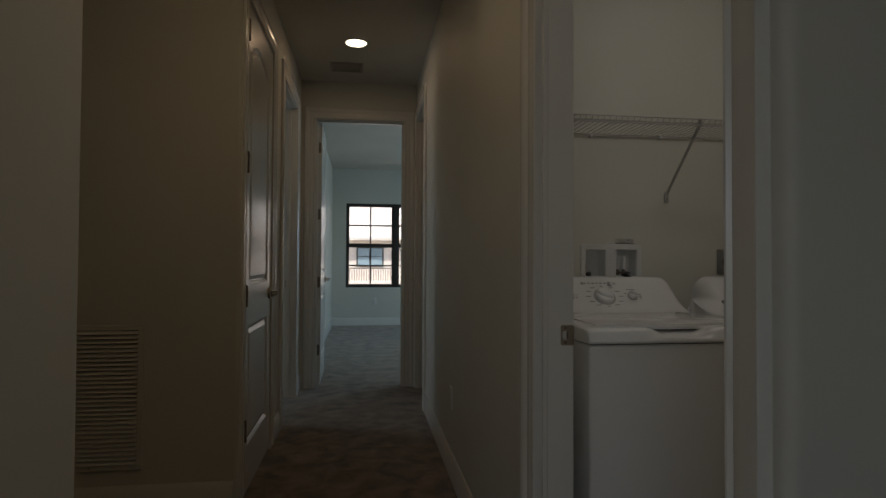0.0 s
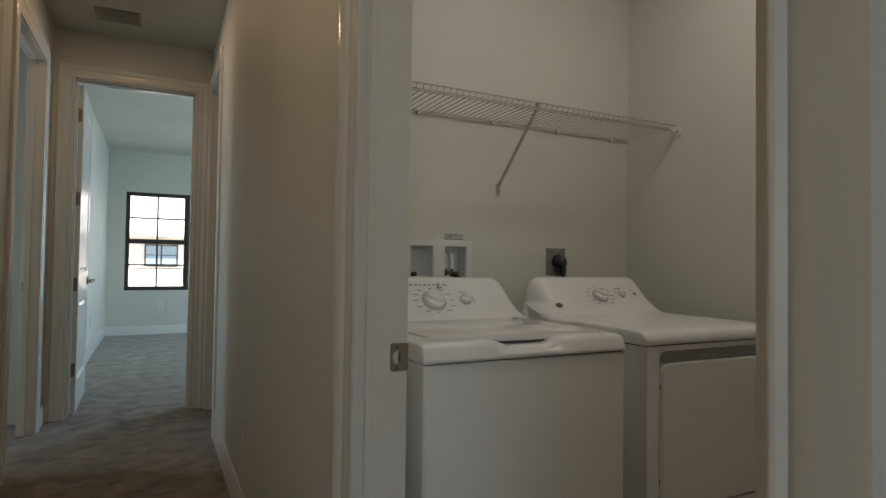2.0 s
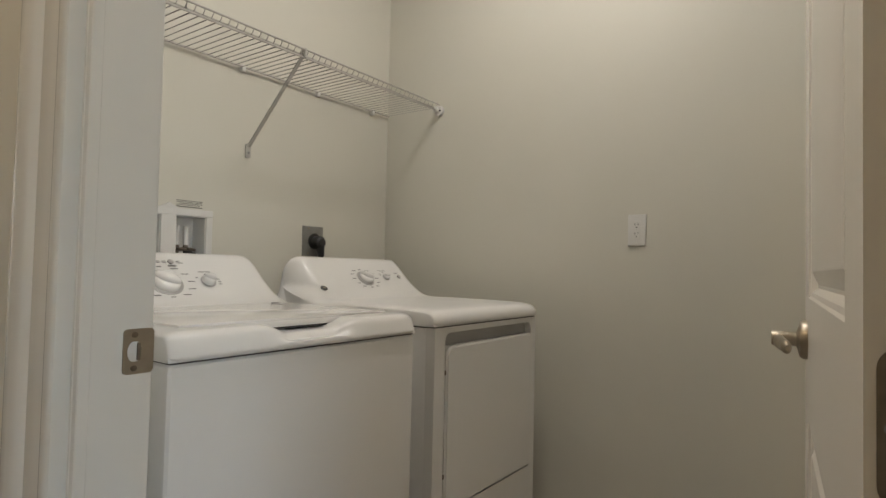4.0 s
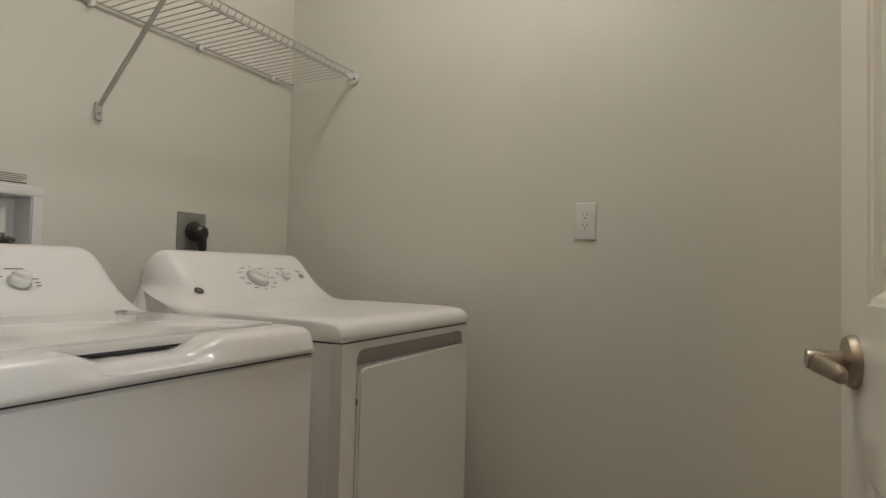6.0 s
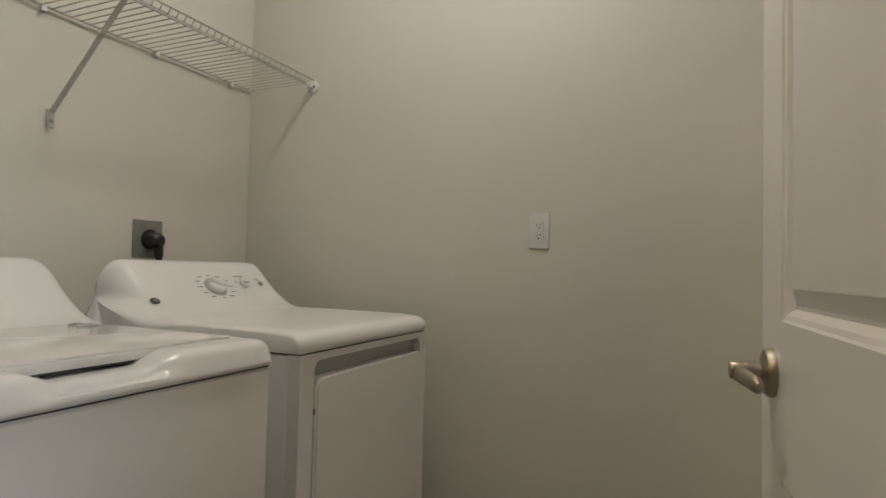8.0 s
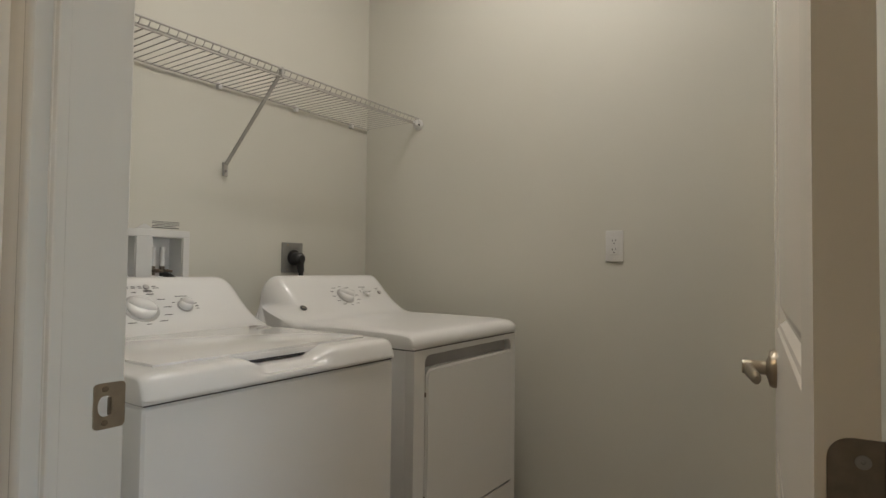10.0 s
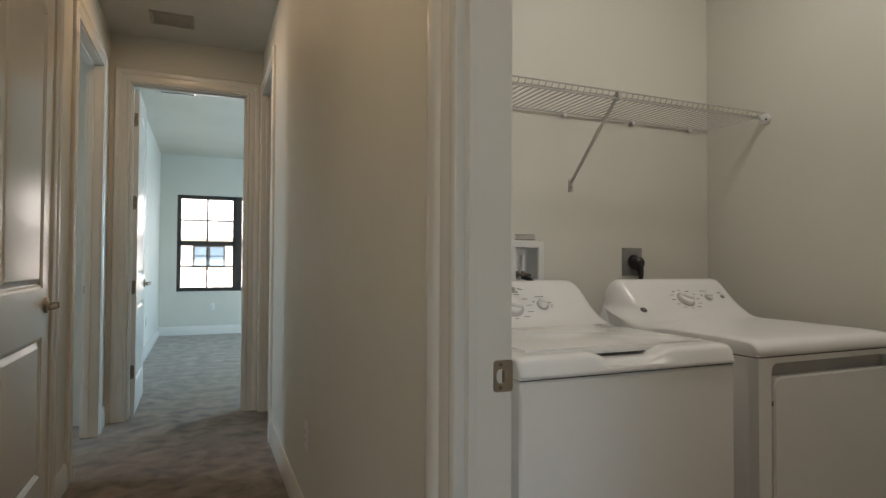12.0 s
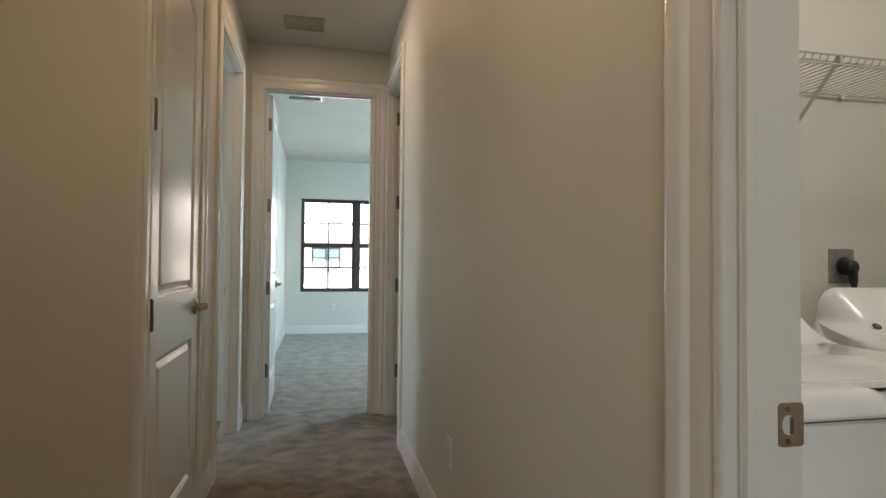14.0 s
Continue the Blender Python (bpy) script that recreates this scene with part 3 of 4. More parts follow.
def washer():
    x0, x1 = 0.942, 1.556
    w = thing("washing_machine", "white top-loading washing machine with a curved control console", "washing machine")
    for fx in (x0 + 0.06, x1 - 0.06):
        for fy in (2.47, 3.05):
            part("foot", turned([(0.022, 0.008), (0.022, 0.02), (0.012, 0.024), (0.012, 0.05)], Matrix.Translation((fx, fy, 0)), 16), BLACK, w)
    part("cabinet", boxes([(x0, x1, 2.405, 3.082, 0.035, 0.902)], 0.012, 3), ENAMEL, w, "white enamelled steel cabinet")
    # dark strip painted as the shade in the seam below the top
    part("top_seam", boxes([(x0 + 0.004, x1 - 0.004, 2.4075, 3.078, 0.9015, 0.9045)]), SHADE, w)
    xc = (x0 + x1) / 2

    ends = rounded_ends(x0, x1, 0.965, 1.09, 0.045, 0.055)

    def scoop(x, y, z):
        u = max(0.0, 1 - abs(x - xc) / 0.125)
        s = u * u * (3 - 2 * u)
        s = min(1.0, s * 2.0)
        if z > 0.918 and y < 2.50:
            f = min(1.0, (z - 0.918) / 0.02)
            z -= s * 0.020 * f
            y += s * 0.012 * f
        return ends(x, y, z)
    line = smooth_path([(2.405, 0.9045), (2.399, 0.910), (2.4005, 0.918), (2.4075, 0.937), (2.4135, 0.9455), (2.424, 0.9508), (2.445, 0.9520), (2.50, 0.9525), (2.68, 0.9525), (2.825, 0.9525), (2.867, 0.956),
                        (2.907, 0.968), (2.942, 0.990), (2.977, 1.022), (3.007, 1.054), (3.030, 1.077), (3.052, 1.088), (3.074, 1.085), (3.084, 1.067), (3.084, 0.9045)], 3)
    part("top_and_console", swept_body(x0 - 0.001, x1 + 0.001, line, 0.034, 48, scoop, 0.0095), PANEL, w, "glossy white moulded top and console")
    # lid: thin raised panel behind the scooped hand hold
    lid = part("lid", boxes([(x0 + 0.045, x1 - 0.045, 2.462, 2.850, 0.9505, 0.9575)], 0.003, 2), ENAMEL, w, "glossy white lid")
    part("lid_lip", boxes([(xc - 0.13, xc + 0.13, 2.459, 2.480, 0.9395, 0.9530)], 0.003, 2), ENAMEL, lid)
    # dark strip for the shade under the lid's lip
    part("lid_shadow_gap", boxes([(xc - 0.085, xc + 0.085, 2.464, 2.478, 0.9362, 0.9392)]), SHADE, w)
    for hx in (x0 + 0.07, x1 - 0.07):
        part("lid_bumper", boxes([(hx - 0.012, hx + 0.012, 2.845, 2.853, 0.9576, 0.959)], 0.0005, 1), GREY, lid)
    base, top = (2.927, 0.980), (3.014, 1.0615)
    face = lambda x, s, lift=0.0: on_console(base, top, x, s, lift)
    dial(w, face(1.234, 0.40, -0.002), 0.037)
    dial(w, face(1.354, 0.42, -0.002), 0.0175, name="small_dial")
    dial(w, face(1.087, 0.42, -0.002), 0.0175, name="small_dial")
    part("start_button", turned([(0.008, -0.002), (0.008, 0.003), (0.0065, 0.004)], face(1.273, 1.02), 20), GREY, w, "small grey button")
    part("start_button", turned([(0.006, -0.002), (0.006, 0.003), (0.005, 0.004)], face(1.158, 1.02), 20), GREY, w, "small grey button")
    m = face(1.234, 0.40, 0.0006)
    tagged(part("dial_print", marks(m, dial_print(0.045)), INK, w, "rows of small grey print"), kind="stuff")
    m = face(1.354, 0.42, 0.0006)
    tagged(part("dial_print", marks(m, [(0.0, 0.034, 0.034, 0.0022), (-0.030, 0.012, 0.008, 0.0021), (0.030, 0.006, 0.011, 0.0021), (0.031, -0.004, 0.010, 0.0021), (0.030, -0.013, 0.009, 0.0021), (0.022, 0.021, 0.006, 0.0021), (-0.002, 0.024, 0.006, 0.0021)]), INK, w), kind="stuff")
    m = face(1.087, 0.42, 0.0006)
    tagged(part("dial_print", marks(m, [(0.0, 0.034, 0.034, 0.0022), (-0.030, 0.006, 0.010, 0.0021), (0.030, 0.006, 0.010, 0.0021), (0.029, -0.008, 0.010, 0.0021)]), INK, w), kind="stuff")
    m = face(1.222, 1.02, 0.0006)
    tagged(part("cycle_print", marks(m, [(-0.052 + 0.017 * i, dy, 0.010, 0.0019) for i in range(6) for dy in (0.002, -0.003)] + [(0.071, 0.002, 0.012, 0.0019), (0.075, -0.004, 0.018, 0.0019), (0.050, -0.013, 0.022, 0.0019), (0.050, -0.0165, 0.024, 0.0019)]), INK, w), kind="stuff")
    part("warning_label", boxes([(x1 - 0.10, x1 - 0.055, 2.79, 2.80, 0.9576, 0.9580)]), GREY, w, "small grey printed mark on the lid")
    return w


def dryer():
    x0, x1 = 1.636, 2.204
    w = thing("clothes_dryer", "white front-loading clothes dryer with a curved console", "dryer")
    for fx in (x0 + 0.06, x1 - 0.06):
        for fy in (2.48, 3.02):
            part("foot", turned([(0.022, 0.008), (0.022, 0.02), (0.012, 0.024), (0.012, 0.05)], Matrix.Translation((fx, fy, 0)), 16), BLACK, w)
    # cabinet with an opening for the hand recess in its front
    part("cabinet", boxes([(x0, x1, 2.432, 3.052, 0.035, 0.909)], 0.008, 2), ENAMEL, w, "white enamelled steel cabinet")
    a, b, c, d, r = x0 + 0.052, x1 - 0.030, 0.424, 0.893, 0.022
    bm = bmesh.new()
    inner = [*[(b - r + r * math.cos(radians(t)), d - r + r * math.sin(radians(t))) for t in range(0, 91, 15)], *[(a + r + r * math.cos(radians(t)), d - r + r * math.sin(radians(t))) for t in range(90, 181, 15)], (a, c), (b, c)]
    n_in = len(inner)
    # front frame built as strips round the inner outline
    for y in (2.404,):
        vi = [bm.verts.new((u, y + 0.003, v)) for u, v in inner]
        vi2 = [bm.verts.new((u, 2.4335, v)) for u, v in inner]
        vo = []
        for k, (u, v) in enumerate(inner):
            if k < 7:
                vo.append(bm.verts.new((x1 - 0.002 if k < 6 else b - r, y, v if k < 4 else 0.909)))
            elif k < 14:
                vo.append(bm.verts.new((a + r if k == 7 else x0 + 0.002, y, 0.909 if k < 10 else v)))
            elif k == 14:
                vo.append(bm.verts.new((x0 + 0.002, y, c)))
            else:
                vo.append(bm.verts.new((x1 - 0.002, y, c)))
        for k in range(n_in):
            j = (k + 1) % n_in
            if k == 14:
                continue
            try:
                bm.faces.new((vo[k], vo[j], vi[j], vi[k]))
            except ValueError:
                pass
            bm.faces.new((vi[k], vi[j], vi2[j], vi2[k]))
        bm.faces.new((vi[14], vi[15], vi2[15], vi2[14]))
        low = [bm.verts.new(p) for p in ((x0 + 0.002, y, 0.036), (x1 - 0.002, y, 0.036))]
        bm.faces.new((vo[14], low[0], low[1], vo[15], vi[15], vi[14]))
        # side returns
        for xx in (x1 - 0.002, x0 + 0.002):
            q = [bm.verts.new(p) for p in ((xx, y, 0.909), (xx, y, 0.036), (xx, 2.4335, 0.036), (xx, 2.4335, 0.909))]
            bm.faces.new(q)
    bmesh.ops.recalc_face_normals(bm, faces=bm.faces[:])
    part("front_frame", bm, ENAMEL, w, "white rounded front frame")
    # the recess's shade is put into the grey of this back plate
    part("recess_back", boxes([(a + 0.001, b - 0.001, 2.428, 2.4315, 0.80, d - 0.001)]), GREY, w, "grey plate with painted shade in the hand recess above the door")
    rd = 0.028
    da, db, dc, dd = a + 0.004, b - 0.004, c + 0.005, 0.858
    out = [*[(db - 0.012 + 0.012 * math.cos(radians(t)), dd - 0.012 + 0.012 * math.sin(radians(t))) for t in range(0, 91, 18)],
           *[(da + rd + rd * math.cos(radians(t)), dd - rd + rd * math.sin(radians(t))) for t in range(90, 181, 15)], (da, dc), (db, dc)]
    door = prism(out, 2.401, 2.424, "y")
    bmesh.ops.bevel(door, geom=[e for e in door.edges if all(abs(v.co.y - 2.401) < 1e-4 for v in e.verts)], offset=0.005, segments=3, affect="EDGES")
    dr = part("door", door, ENAMEL, w, "white dryer door with rounded upper corners")
    for z in (0.52, 0.79):
        part("hinge_screw", boxes([(da - 0.003, da + 0.001, 2.405, 2.412, z - 0.006, z + 0.006)], 0.0008, 1), DARKNICKEL, dr)
    # seam shade again, a dark strip between cabinet and top
    part("top_seam", boxes([(x0 + 0.004, x1 - 0.004, 2.408, 3.047, 0.9080, 0.9122)]), SHADE, w)
    line = smooth_path([(2.404, 0.9122), (2.398, 0.921), (2.402, 0.938), (2.416, 0.9495), (2.44, 0.9545), (2.50, 0.957), (2.66, 0.958), (2.785, 0.958), (2.838, 0.960),
                        (2.874, 0.971), (2.907, 0.991), (2.937, 1.014), (2.967, 1.043), (2.992, 1.069), (3.014, 1.087), (3.034, 1.091), (3.050, 1.083), (3.054, 1.063), (3.054, 0.9122)], 3)
    body = swept_body(x0 - 0.003, x1 + 0.003, line, 0.046, 40, rounded_ends(x0, x1, 0.972, 1.09, 0.040, 0.060, 0.030), lambda y: 0.0095 + 0.016 * min(1.0, max(0.0, (y - 2.72) / 0.12)))
    # the console is shorter than the top at its end beside the washer, and its face wraps round that end
    for v in body.verts:
        u = max(0.0, 1 - (v.co.x - x0) / 0.085)
        up = min(1.0, max(0.0, (v.co.z - 0.960) / 0.035))
        if v.co.y > 2.77:
            v.co.y += max(0.0, 3.050 - v.co.y) * (1 - math.sqrt(max(0.0, 1 - u * u))) * up
        reach = max(0.0, 1 - (v.co.x - x0) / 0.30)
        v.co.x += 0.036 * up * reach
    part("top_and_console", body, PANEL, w, "glossy white moulded top and console")
    base, top = (2.907, 0.9905), (2.980, 1.0555)
    face = lambda x, s, lift=0.0: on_console(base, top, x, s, lift)
    dial(w, face(1.945, 0.46, -0.001), 0.0285)
    part("selector", turned([(0.0145, -0.001), (0.0145, 0.008), (0.012, 0.011)], face(2.058, 0.52), 28), PANEL, w, "round white push knob")
    part("selector_grip", boxes([(-0.012, 0.012, -0.003, 0.003, 0.009, 0.016)], 0.0015, 2), PANEL, w).matrix_world = face(2.058, 0.52)
    part("start_button", turned([(0.008, -0.001), (0.008, 0.004), (0.0065, 0.005)], face(2.132, 0.55), 20), GREY, w, "small grey start button")
    part("badge", turned([(0.0115, 0.0), (0.0115, 0.0012), (0.010, 0.0018)], face(1.720, 0.0, 0.0005) @ Matrix.Diagonal((1.15, 0.95, 1, 1)), 24), BADGE, w, "round grey maker's badge")
    part("badge_mark", boxes([(-0.006, 0.006, -0.0012, 0.0012, 0.0018, 0.0022), (-0.0012, 0.0012, -0.005, 0.005, 0.0018, 0.0023)]), NICKEL, w).matrix_world = face(1.720, 0.0, 0.0005)
    tagged(part("dial_print", marks(face(1.945, 0.46, 0.0006), dial_print(0.037)), INK, w, "rows of small grey print"), kind="stuff")
    tagged(part("dial_print", marks(face(2.058, 0.52, 0.0006), [(0, 0.034, 0.036, 0.0022), (-0.022, 0.016, 0.008, 0.0021), (-0.024, 0.009, 0.008, 0.0021), (0.0, 0.024, 0.010, 0.0021)]), INK, w), kind="stuff")
    tagged(part("button_print", marks(face(2.132, 0.55, 0.0006), [(-0.004, 0.020, 0.016, 0.0021), (-0.004, 0.014, 0.010, 0.0012)]), INK, w), kind="stuff")
    return w


washer()
dryer()


def wire_shelf():
    z, yb, yf, xa, xb = 1.727, 3.219, 2.945, XE + TE + 0.006, LX - 0.006
    s = thing("wire_shelf", "white coated wire shelf on wall clips above the appliances", "shelf")
    for name, y, zz, r in (("back_rail", yb, z + 0.003, 0.0038), ("front_rail", yf + 0.010, z - 0.001, 0.0034), ("lower_front_rail", yf + 0.001, z - 0.010, 0.0032), ("upper_front_rail", yf - 0.003, z + 0.015, 0.0032)):
        part(name, rod(bmesh.new(), (xa, y, zz), (xb, y, zz), r, 10), WIRE, s)
    n = int((xb - xa) / 0.0254)
    me = None
    for i in range(n):
        x = xa + 0.008 + i * 0.0254
        if me is None:
            bm = bmesh.new()
            rod(bm, (0, yb, z), (0, yf + 0.004, z - 0.0005), 0.0019, 6)
            rod(bm, (0, yf + 0.004, z - 0.0005), (0.002, yf - 0.003, z + 0.015), 0.0016, 6)
            ob = part("cross_wire", bm, WIRE, s)
            me = ob.data
        else:
            ob = new("cross_wire", me)
            ob.parent = s
        ob.location = (x, 0, 0)
    # brace from the front rail down to the wall
    xk = 1.646
    brace = bmesh.new()
    a, b = Vector((xk, yf + 0.002, z + 0.004)), Vector((xk, 3.222, 1.462))
    d = b - a
    m = Matrix.Translation((a + b) / 2) @ d.to_track_quat("Z", "X").to_matrix().to_4x4()
    bmesh.ops.create_cube(brace, size=1, matrix=m @ Matrix.Diagonal((0.004, 0.0125, d.length, 1)))
    br = part("brace", brace, WIRE, s, "flat white steel support brace")
    part("brace_foot", boxes([(xk - 0.009, xk + 0.009, 3.219, 3.2285, 1.425, 1.472)], 0.002, 2), WIRE, br)
    part("foot_screw", turned([(0.0045, 0), (0.004, 0.002)], Matrix.Translation((xk, 3.219, 1.442)) @ Matrix.Rotation(radians(90), 4, "X"), 14), STEEL, br)
    part("brace_hook", boxes([(xk - 0.0045, xk + 0.0045, yf - 0.0065, yf + 0.012, z - 0.012, z + 0.0205)], 0.002, 1), WIRE, br)
    for x in (1.28, 1.613, 1.947, 2.255):
        part("wall_clip", boxes([(x - 0.007, x + 0.007, yb - 0.007, 3.2295, z - 0.013, z + 0.009)], 0.003, 2), PVC, s)
    e = part("end_bracket", turned([(0.022, 0.0005), (0.022, 0.006), (0.019, 0.011), (0.010, 0.013)], Matrix.Translation((LX, yf - 0.002, z - 0.010)) @ Matrix.Rotation(radians(-90), 4, "Y"), 24), PVC, s, "white plastic end bracket")
    part("rail_cap", boxes([(LX - 0.030, LX - 0.012, yf - 0.008, yf + 0.013, z - 0.016, z + 0.005)], 0.004, 2), PVC, e)
    part("bracket_screw", turned([(0.0042, 0), (0.004, 0.0015)], Matrix.Translation((LX - 0.0125, yf - 0.012, z - 0.012)) @ Matrix.Rotation(radians(-90), 4, "Y"), 12), BLACK, e)


wire_shelf()


def supply_box():
    """Two recessed plastic supply boxes in one white frame, with valves."""
    s = thing("supply_box", "recessed white washer supply box with two metal valves", "outlet box")
    y = LY
    xa, xm0, xm1, xb, z0, z1 = 1.258, 1.354, 1.403, 1.502, 1.085, 1.208
    f = 0.022
    items = [(xa - f, xb + f, y - 0.006, y - 0.0005, z1, z1 + f), (xa - f, xa, y - 0.006, y - 0.0005, z0 - f, z1), (xb, xb + f, y - 0.006, y - 0.0005, z0 - f, z1),
             (xm0, xm1, y - 0.006, y - 0.0005, z0 - f, z1), (xa, xm0, y - 0.006, y - 0.0005, z0 - f, z0), (xm1, xb, y - 0.006, y - 0.0005, z0 - f, z0)]
    part("face_frame", boxes(items, 0.0012, 1), PVC, s, "white plastic face frame")
    part("frame_peak", prism([(xm0 - 0.004, z1 + f), (xm1 + 0.004, z1 + f), ((xm0 + xm1) / 2, z1 + f + 0.016)], y - 0.006, y - 0.0005, "y"), PVC, s)
    for a, b in ((xa, xm0), (xm1, xb)):
        e = 0.002
        part("tray", boxes([(a, b, y + 0.070, y + 0.073, z0, z1), (a, a + e, y, y + 0.070, z0, z1), (b - e, b, y, y + 0.070, z0, z1), (a + e, b - e, y, y + 0.070, z0, z0 + e), (a + e, b - e, y, y + 0.070, z1 - e, z1)]), PVC, s, "recessed white plastic tray")
    for x in (1.425, 1.455):
        v = part("valve_pipe", rod(bmesh.new(), (x, y + 0.030, 1.118), (x, y + 0.030, 1.178), 0.0085, 14), PVC, s, "white supply pipe")
        bm = bmesh.new()
        rod(bm, (x, y + 0.030, 1.090), (x, y + 0.030, 1.120), 0.0075, 12)
        rod(bm, (x, y + 0.030, 1.104), (x, y - 0.004, 1.104), 0.006, 12)
        rod(bm, (x - 0.013, y - 0.004, 1.106), (x + 0.013, y - 0.004, 1.102), 0.0045, 10)
        part("valve", bm, DARKNICKEL, v, "dull metal valve")
    hose = bmesh.new()
    pts = [Vector((1.44 + 0.07 * i / 10, y + 0.010 - 0.05 * math.sin(i / 10 * 3.1), 1.094 - 0.0016 * i * i)) for i in range(11)]
    for p, q in zip(pts, pts[1:]):
        rod(hose, p, q, 0.008, 10)
    part("hose", hose, BLACK, s, "black rubber fill hose")
    drain = bmesh.new()
    rod(drain, (1.285, y - 0.06, 0.94), (1.285, y + 0.03, 1.10), 0.012, 14)
    part("drain_hose", drain, BLACK, s)
    lab = thing("printed_label", "small printed notice on the wall above the supply box", "label")
    bars = [(1.402, 1.489, 1.2545, 1.2560), (1.402, 1.489, 1.2500, 1.2515), (1.412, 1.489, 1.2455, 1.2470), (1.402, 1.480, 1.2410, 1.2425), (1.402, 1.489, 1.2350, 1.2375)]
    tagged(part("print_lines", boxes([(a, b, y - 0.0008, y - 0.0003, c, d) for a, b, c, d in bars]), INK, lab, "lines of tiny dark print"), kind="stuff")


supply_box()


def dryer_outlet():
    s = thing("dryer_outlet", "grey steel power outlet with a black angled plug", "power outlet")
    part("plate", boxes([(1.898, 1.999, LY - 0.005, LY - 0.0005, 1.098, 1.212)], 0.0012, 1), STEEL, s, "grey steel cover plate")
    for z in (1.108, 1.203):
        part("screw", turned([(0.004, 0), (0.0036, 0.0012)], Matrix.Translation((1.925, LY - 0.005, z)) @ Matrix.Rotation(radians(90), 4, "X"), 12), NICKEL, s)
    part("socket", turned([(0.030, 0), (0.030, 0.003), (0.027, 0.004)], Matrix.Translation((1.955, LY - 0.005, 1.155)) @ Matrix.Rotation(radians(90), 4, "X"), 28), BLACK, s)
    plug = turned([(0.026, 0), (0.026, 0.016), (0.023, 0.030), (0.014, 0.038)], Matrix.Translation((1.960, LY - 0.009, 1.150)) @ Matrix.Rotation(radians(90), 4, "X"), 24)
    rod(plug, (1.962, LY - 0.030, 1.150), (1.968, LY - 0.032, 1.098), 0.017, 16, 0.012)
    p = part("plug", plug, BLACK, s, "black angled dryer plug")
    cord = bmesh.new()
    rod(cord, (1.968, LY - 0.032, 1.10), (1.972, LY - 0.034, 0.90), 0.0095, 14)
    part("cord", cord, BLACK, p)


dryer_outlet()


def wall_outlet(m, label, decora=True):
    """Duplex outlet and cover plate; local x across, z up, front towards -y."""
    s = thing("wall_outlet", label, "outlet", m, "wall outlets")
    part("cover_plate", boxes([(-0.035, 0.035, -0.006, -0.0003, -0.0575, 0.0575)], 0.003, 3), PVC, s, "white plastic cover plate")
    r = part("receptacle", boxes([(-0.0165, 0.0165, -0.0078, -0.004, -0.0335, 0.0335)], 0.001, 1), PVC, s, "white duplex receptacle")
    for zc in (-0.0165, 0.0165):
        bm = boxes([(-0.0075, -0.0055, -0.0083, -0.0070, zc, zc + 0.008), (0.0050, 0.0070, -0.0083, -0.0070, zc + 0.001, zc + 0.0075)])
        rod(bm, (0, -0.0083, zc - 0.007), (0, -0.0070, zc - 0.007), 0.0026, 12)
        part("slots", bm, INK, r)
    for z in (-0.048, 0.048):
        part("screw", turned([(0.0028, 0), (0.0024, 0.0008)], Matrix.Translation((0, -0.006, z)) @ Matrix.Rotation(radians(90), 4, "X"), 10), PVC, s)
    return s


wall_outlet(Matrix.Translation((LX, 2.121, 1.203)) @ Matrix.Rotation(radians(-90), 4, "Z") @ Matrix.Diagonal((0.84, 1, 0.9, 1)), "white duplex outlet on the cream laundry wall")
wall_outlet(Matrix.Translation((XE, 3.83, 0.415)) @ Matrix.Rotation(radians(-90), 4, "Z"), "white duplex outlet low on the hall wall")
wall_outlet(pose(0.46, BY, 0.43), "white duplex outlet under the bedroom window")
wall_outlet(Matrix.Translation((-0.29, 9.0, 0.42)) @ Matrix.Rotation(radians(90), 4, "Z"), "white duplex outlet on the bedroom side wall")

# ---- hall and ceiling fixtures ----


def recessed_light(x, y, name="recessed_light"):
    s = thing(name, "round recessed ceiling downlight, lit", "ceiling light", pose(x, y, H))
    ring = turned([(0.094, -0.0005), (0.094, -0.004), (0.088, -0.007), (0.080, -0.006), (0.078, -0.0005)], Matrix(), 40)
    part("trim_ring", ring, TRIM, s, "white trim ring")
    part("lens", turned([(0.076, -0.0008), (0.076, -0.003), (0.06, -0.0045), (0.02, -0.005)], Matrix(), 32), GLOW, s, "glowing warm white lens")
    return s


recessed_light(0.20, 5.06)
# unseen downlight, added to go with the landing's fill lamp
recessed_light(0.05, 2.45)


def register(name, x0, x1, y0, y1, z, label, paint, duct, tilt):
    """Ceiling air register: frame and slats."""
    s = thing(name, label, "air vent")
    f = 0.022
    part("frame", boxes([(x0, x1, y0, y0 + f, z - 0.007, z - 0.0005), (x0, x1, y1 - f, y1, z - 0.007, z - 0.0005), (x0, x0 + f, y0 + f, y1 - f, z - 0.007, z - 0.0005), (x1 - f, x1, y0 + f, y1 - f, z - 0.007, z - 0.0005)], 0.0015, 1), paint, s)
    part("backing", boxes([(x0 + f, x1 - f, y0 + f, y1 - f, z - 0.0016, z - 0.0006)]), duct, s, "duct plate behind the slats")
    n = int((y1 - y0 - 2 * f) / 0.018)
    for i in range(n):
        yy = y0 + f + (i + 0.5) * (y1 - y0 - 2 * f) / n
        bm = boxes([(x0 + f, x1 - f, -0.0075, 0.0075, -0.0006, 0.0006)])
        bm.transform(Matrix.Translation((0, yy, z - 0.0052)) @ Matrix.Rotation(radians(tilt), 4, "X"))
        part("slat", bm, paint, s)


register("ceiling_register", -0.02, 0.25, 5.50, 5.73, H, "ceiling-coloured air register with slats in the hall", DUCT, CEIL, 9)
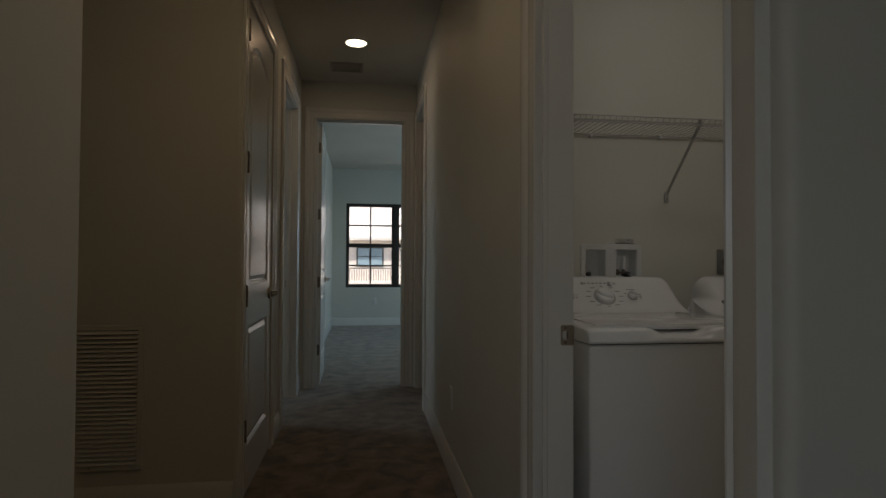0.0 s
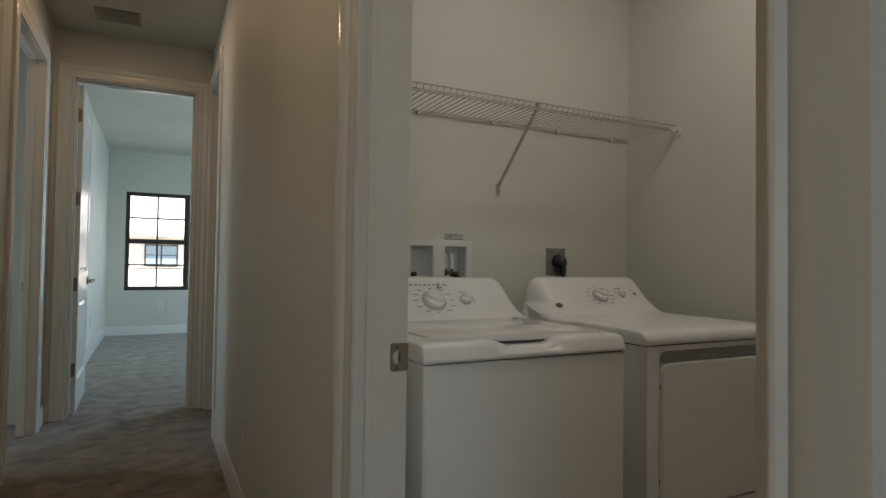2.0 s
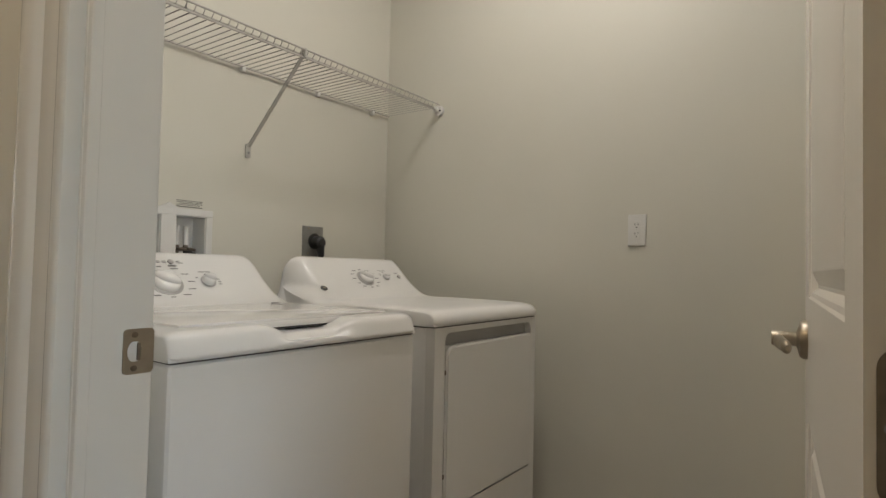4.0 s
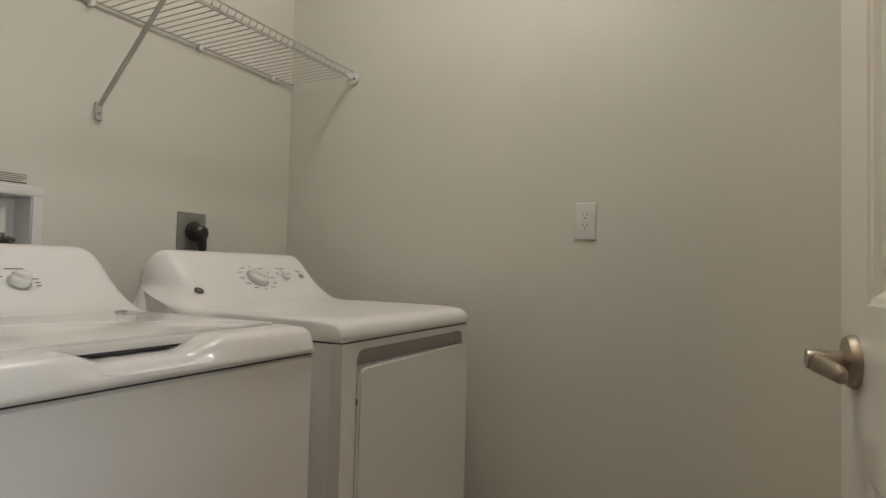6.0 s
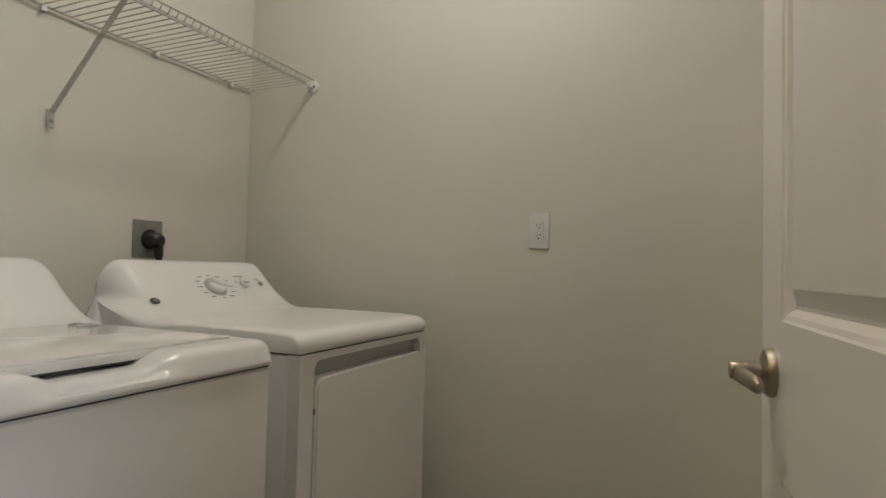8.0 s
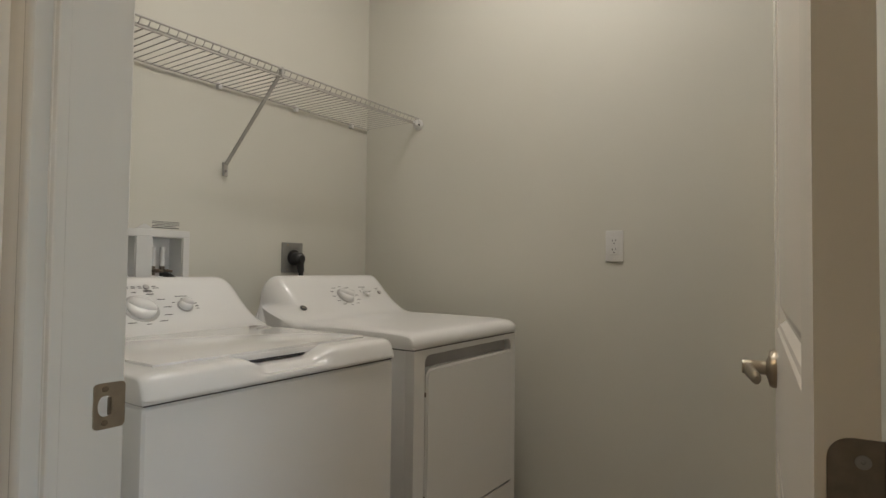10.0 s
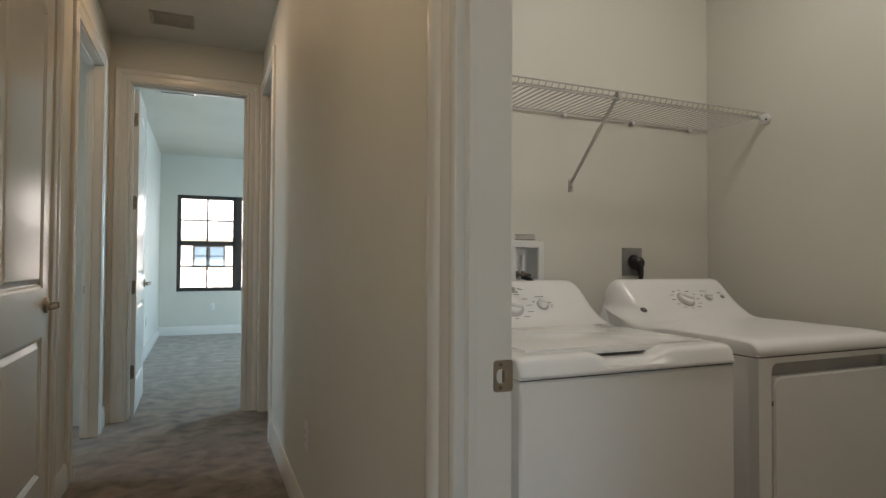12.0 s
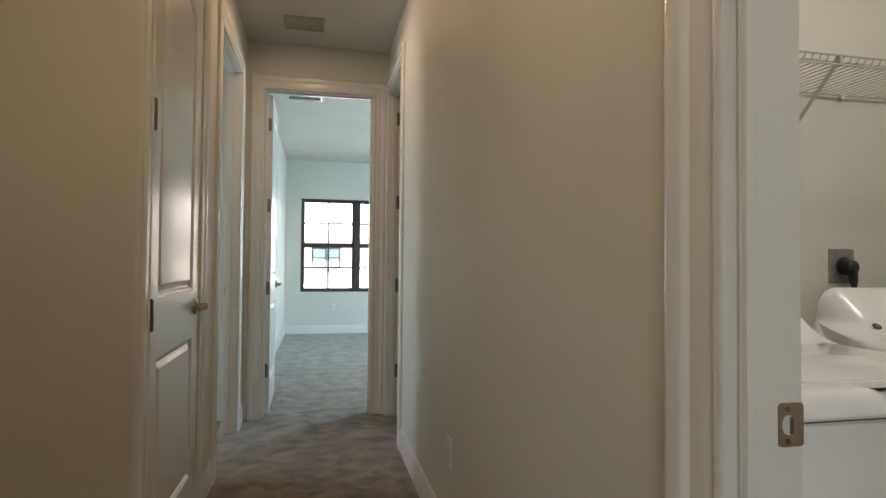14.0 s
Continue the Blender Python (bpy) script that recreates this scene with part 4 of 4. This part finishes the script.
register("ceiling_register", -0.10, 0.25, 7.36, 7.52, H, "white ceiling air register with slats in the bedroom", TRIM, DUCT, 28)


def return_grille():
    s = thing("return_grille", "painted return-air grille with horizontal slats low on the wall", "air vent")
    x0, x1, z0, z1, y, f = -1.27, -0.715, 0.205, 0.855, YG, 0.024
    part("frame", boxes([(x0, x1, y - 0.008, y - 0.0005, z0, z0 + f), (x0, x1, y - 0.008, y - 0.0005, z1 - f, z1), (x0, x0 + f, y - 0.008, y - 0.0005, z0 + f, z1 - f), (x1 - f, x1, y - 0.008, y - 0.0005, z0 + f, z1 - f)], 0.0015, 1), WALL, s, "painted steel frame")
    # no hollow duct: a black sheet on the wall gives the shade between slats
    part("backing", boxes([(x0 + f, x1 - f, y - 0.0014, y - 0.0005, z0 + f, z1 - f)]), SHADE, s, "black sheet painted as the shade behind the slats")
    n = 30
    me = None
    for i in range(n):
        zz = z0 + f + (i + 0.5) * (z1 - z0 - 2 * f) / n
        if me is None:
            bm = boxes([(x0 + f, x1 - f, -0.0008, 0.0008, -0.0095, 0.0095)])
            bm.transform(Matrix.Rotation(radians(-38), 4, "X"))
            ob = part("slat", bm, WALL, s)
            me = ob.data
        else:
            ob = new("slat", me)
            ob.parent = s
        ob.location = (0, y - 0.0075, zz)
    part("corner_screw", turned([(0.004, 0), (0.0036, 0.0012)], Matrix.Translation((-0.935, y - 0.008, z0 + 0.012)) @ Matrix.Rotation(radians(90), 4, "X"), 12), NICKEL, s)


return_grille()

# ---- outside ----
structure("ground", boxes([(-400, 400, BY + 1.0, 900, -3.6, -3.4)]), PAVING, "pale concrete street below the windows", False)


def house():
    s = thing("house", "pale stucco house across the street with a balcony", "house")
    y = 26.0
    part("wall", boxes([(-9, 11, y, y + 8, -3.4, 2.05)]), STUCCO, s, "pale pink stucco wall")
    part("band", boxes([(-9, 11, y - 0.06, y, 1.86, 2.02)], 0.01, 1), STUCCO, s)
    roof = prism([(y - 0.55, 2.02), (y - 0.55, 2.14), (y + 4, 4.6), (y + 8.5, 2.14), (y + 8.5, 2.02)], -9.5, 11.5, "x")
    part("roof", roof, TILE, s, "brown tiled roof")
    win = part("window", boxes([(-0.06, 1.12, y - 0.05, y - 0.002, 0.88, 0.94), (-0.06, 1.12, y - 0.05, y - 0.002, 1.68, 1.74), (-0.06, 0.0, y - 0.05, y - 0.002, 0.94, 1.68), (1.06, 1.12, y - 0.05, y - 0.002, 0.94, 1.68), (0.50, 0.56, y - 0.05, y - 0.002, 0.94, 1.68)], 0.005, 1), BRONZE, s, "dark framed twin window")
    for a, b in ((0.0, 0.50), (0.56, 1.06)):
        part("pane", boxes([(a, b, y - 0.03, y - 0.004, 0.94, 1.68)]), SKYGLASS, win)
        part("pane_bar", boxes([(a, b, y - 0.045, y - 0.031, 1.31, 1.34)]), BRONZE, win)
    bal = part("balcony", boxes([(-0.55, 1.6, y - 0.9, y - 0.002, 0.08, 0.28)], 0.02, 1), STUCCO, s, "small balcony slab")
    part("top_rail", boxes([(-0.45, 1.5, y - 0.88, y - 0.84, 0.80, 0.84)], 0.005, 1), BRONZE, bal)
    for i in range(20):
        x = -0.43 + i * 1.91 / 19
        part("baluster", boxes([(x - 0.012, x + 0.012, y - 0.87, y - 0.845, 0.28, 0.80)]), BRONZE, bal)


house()
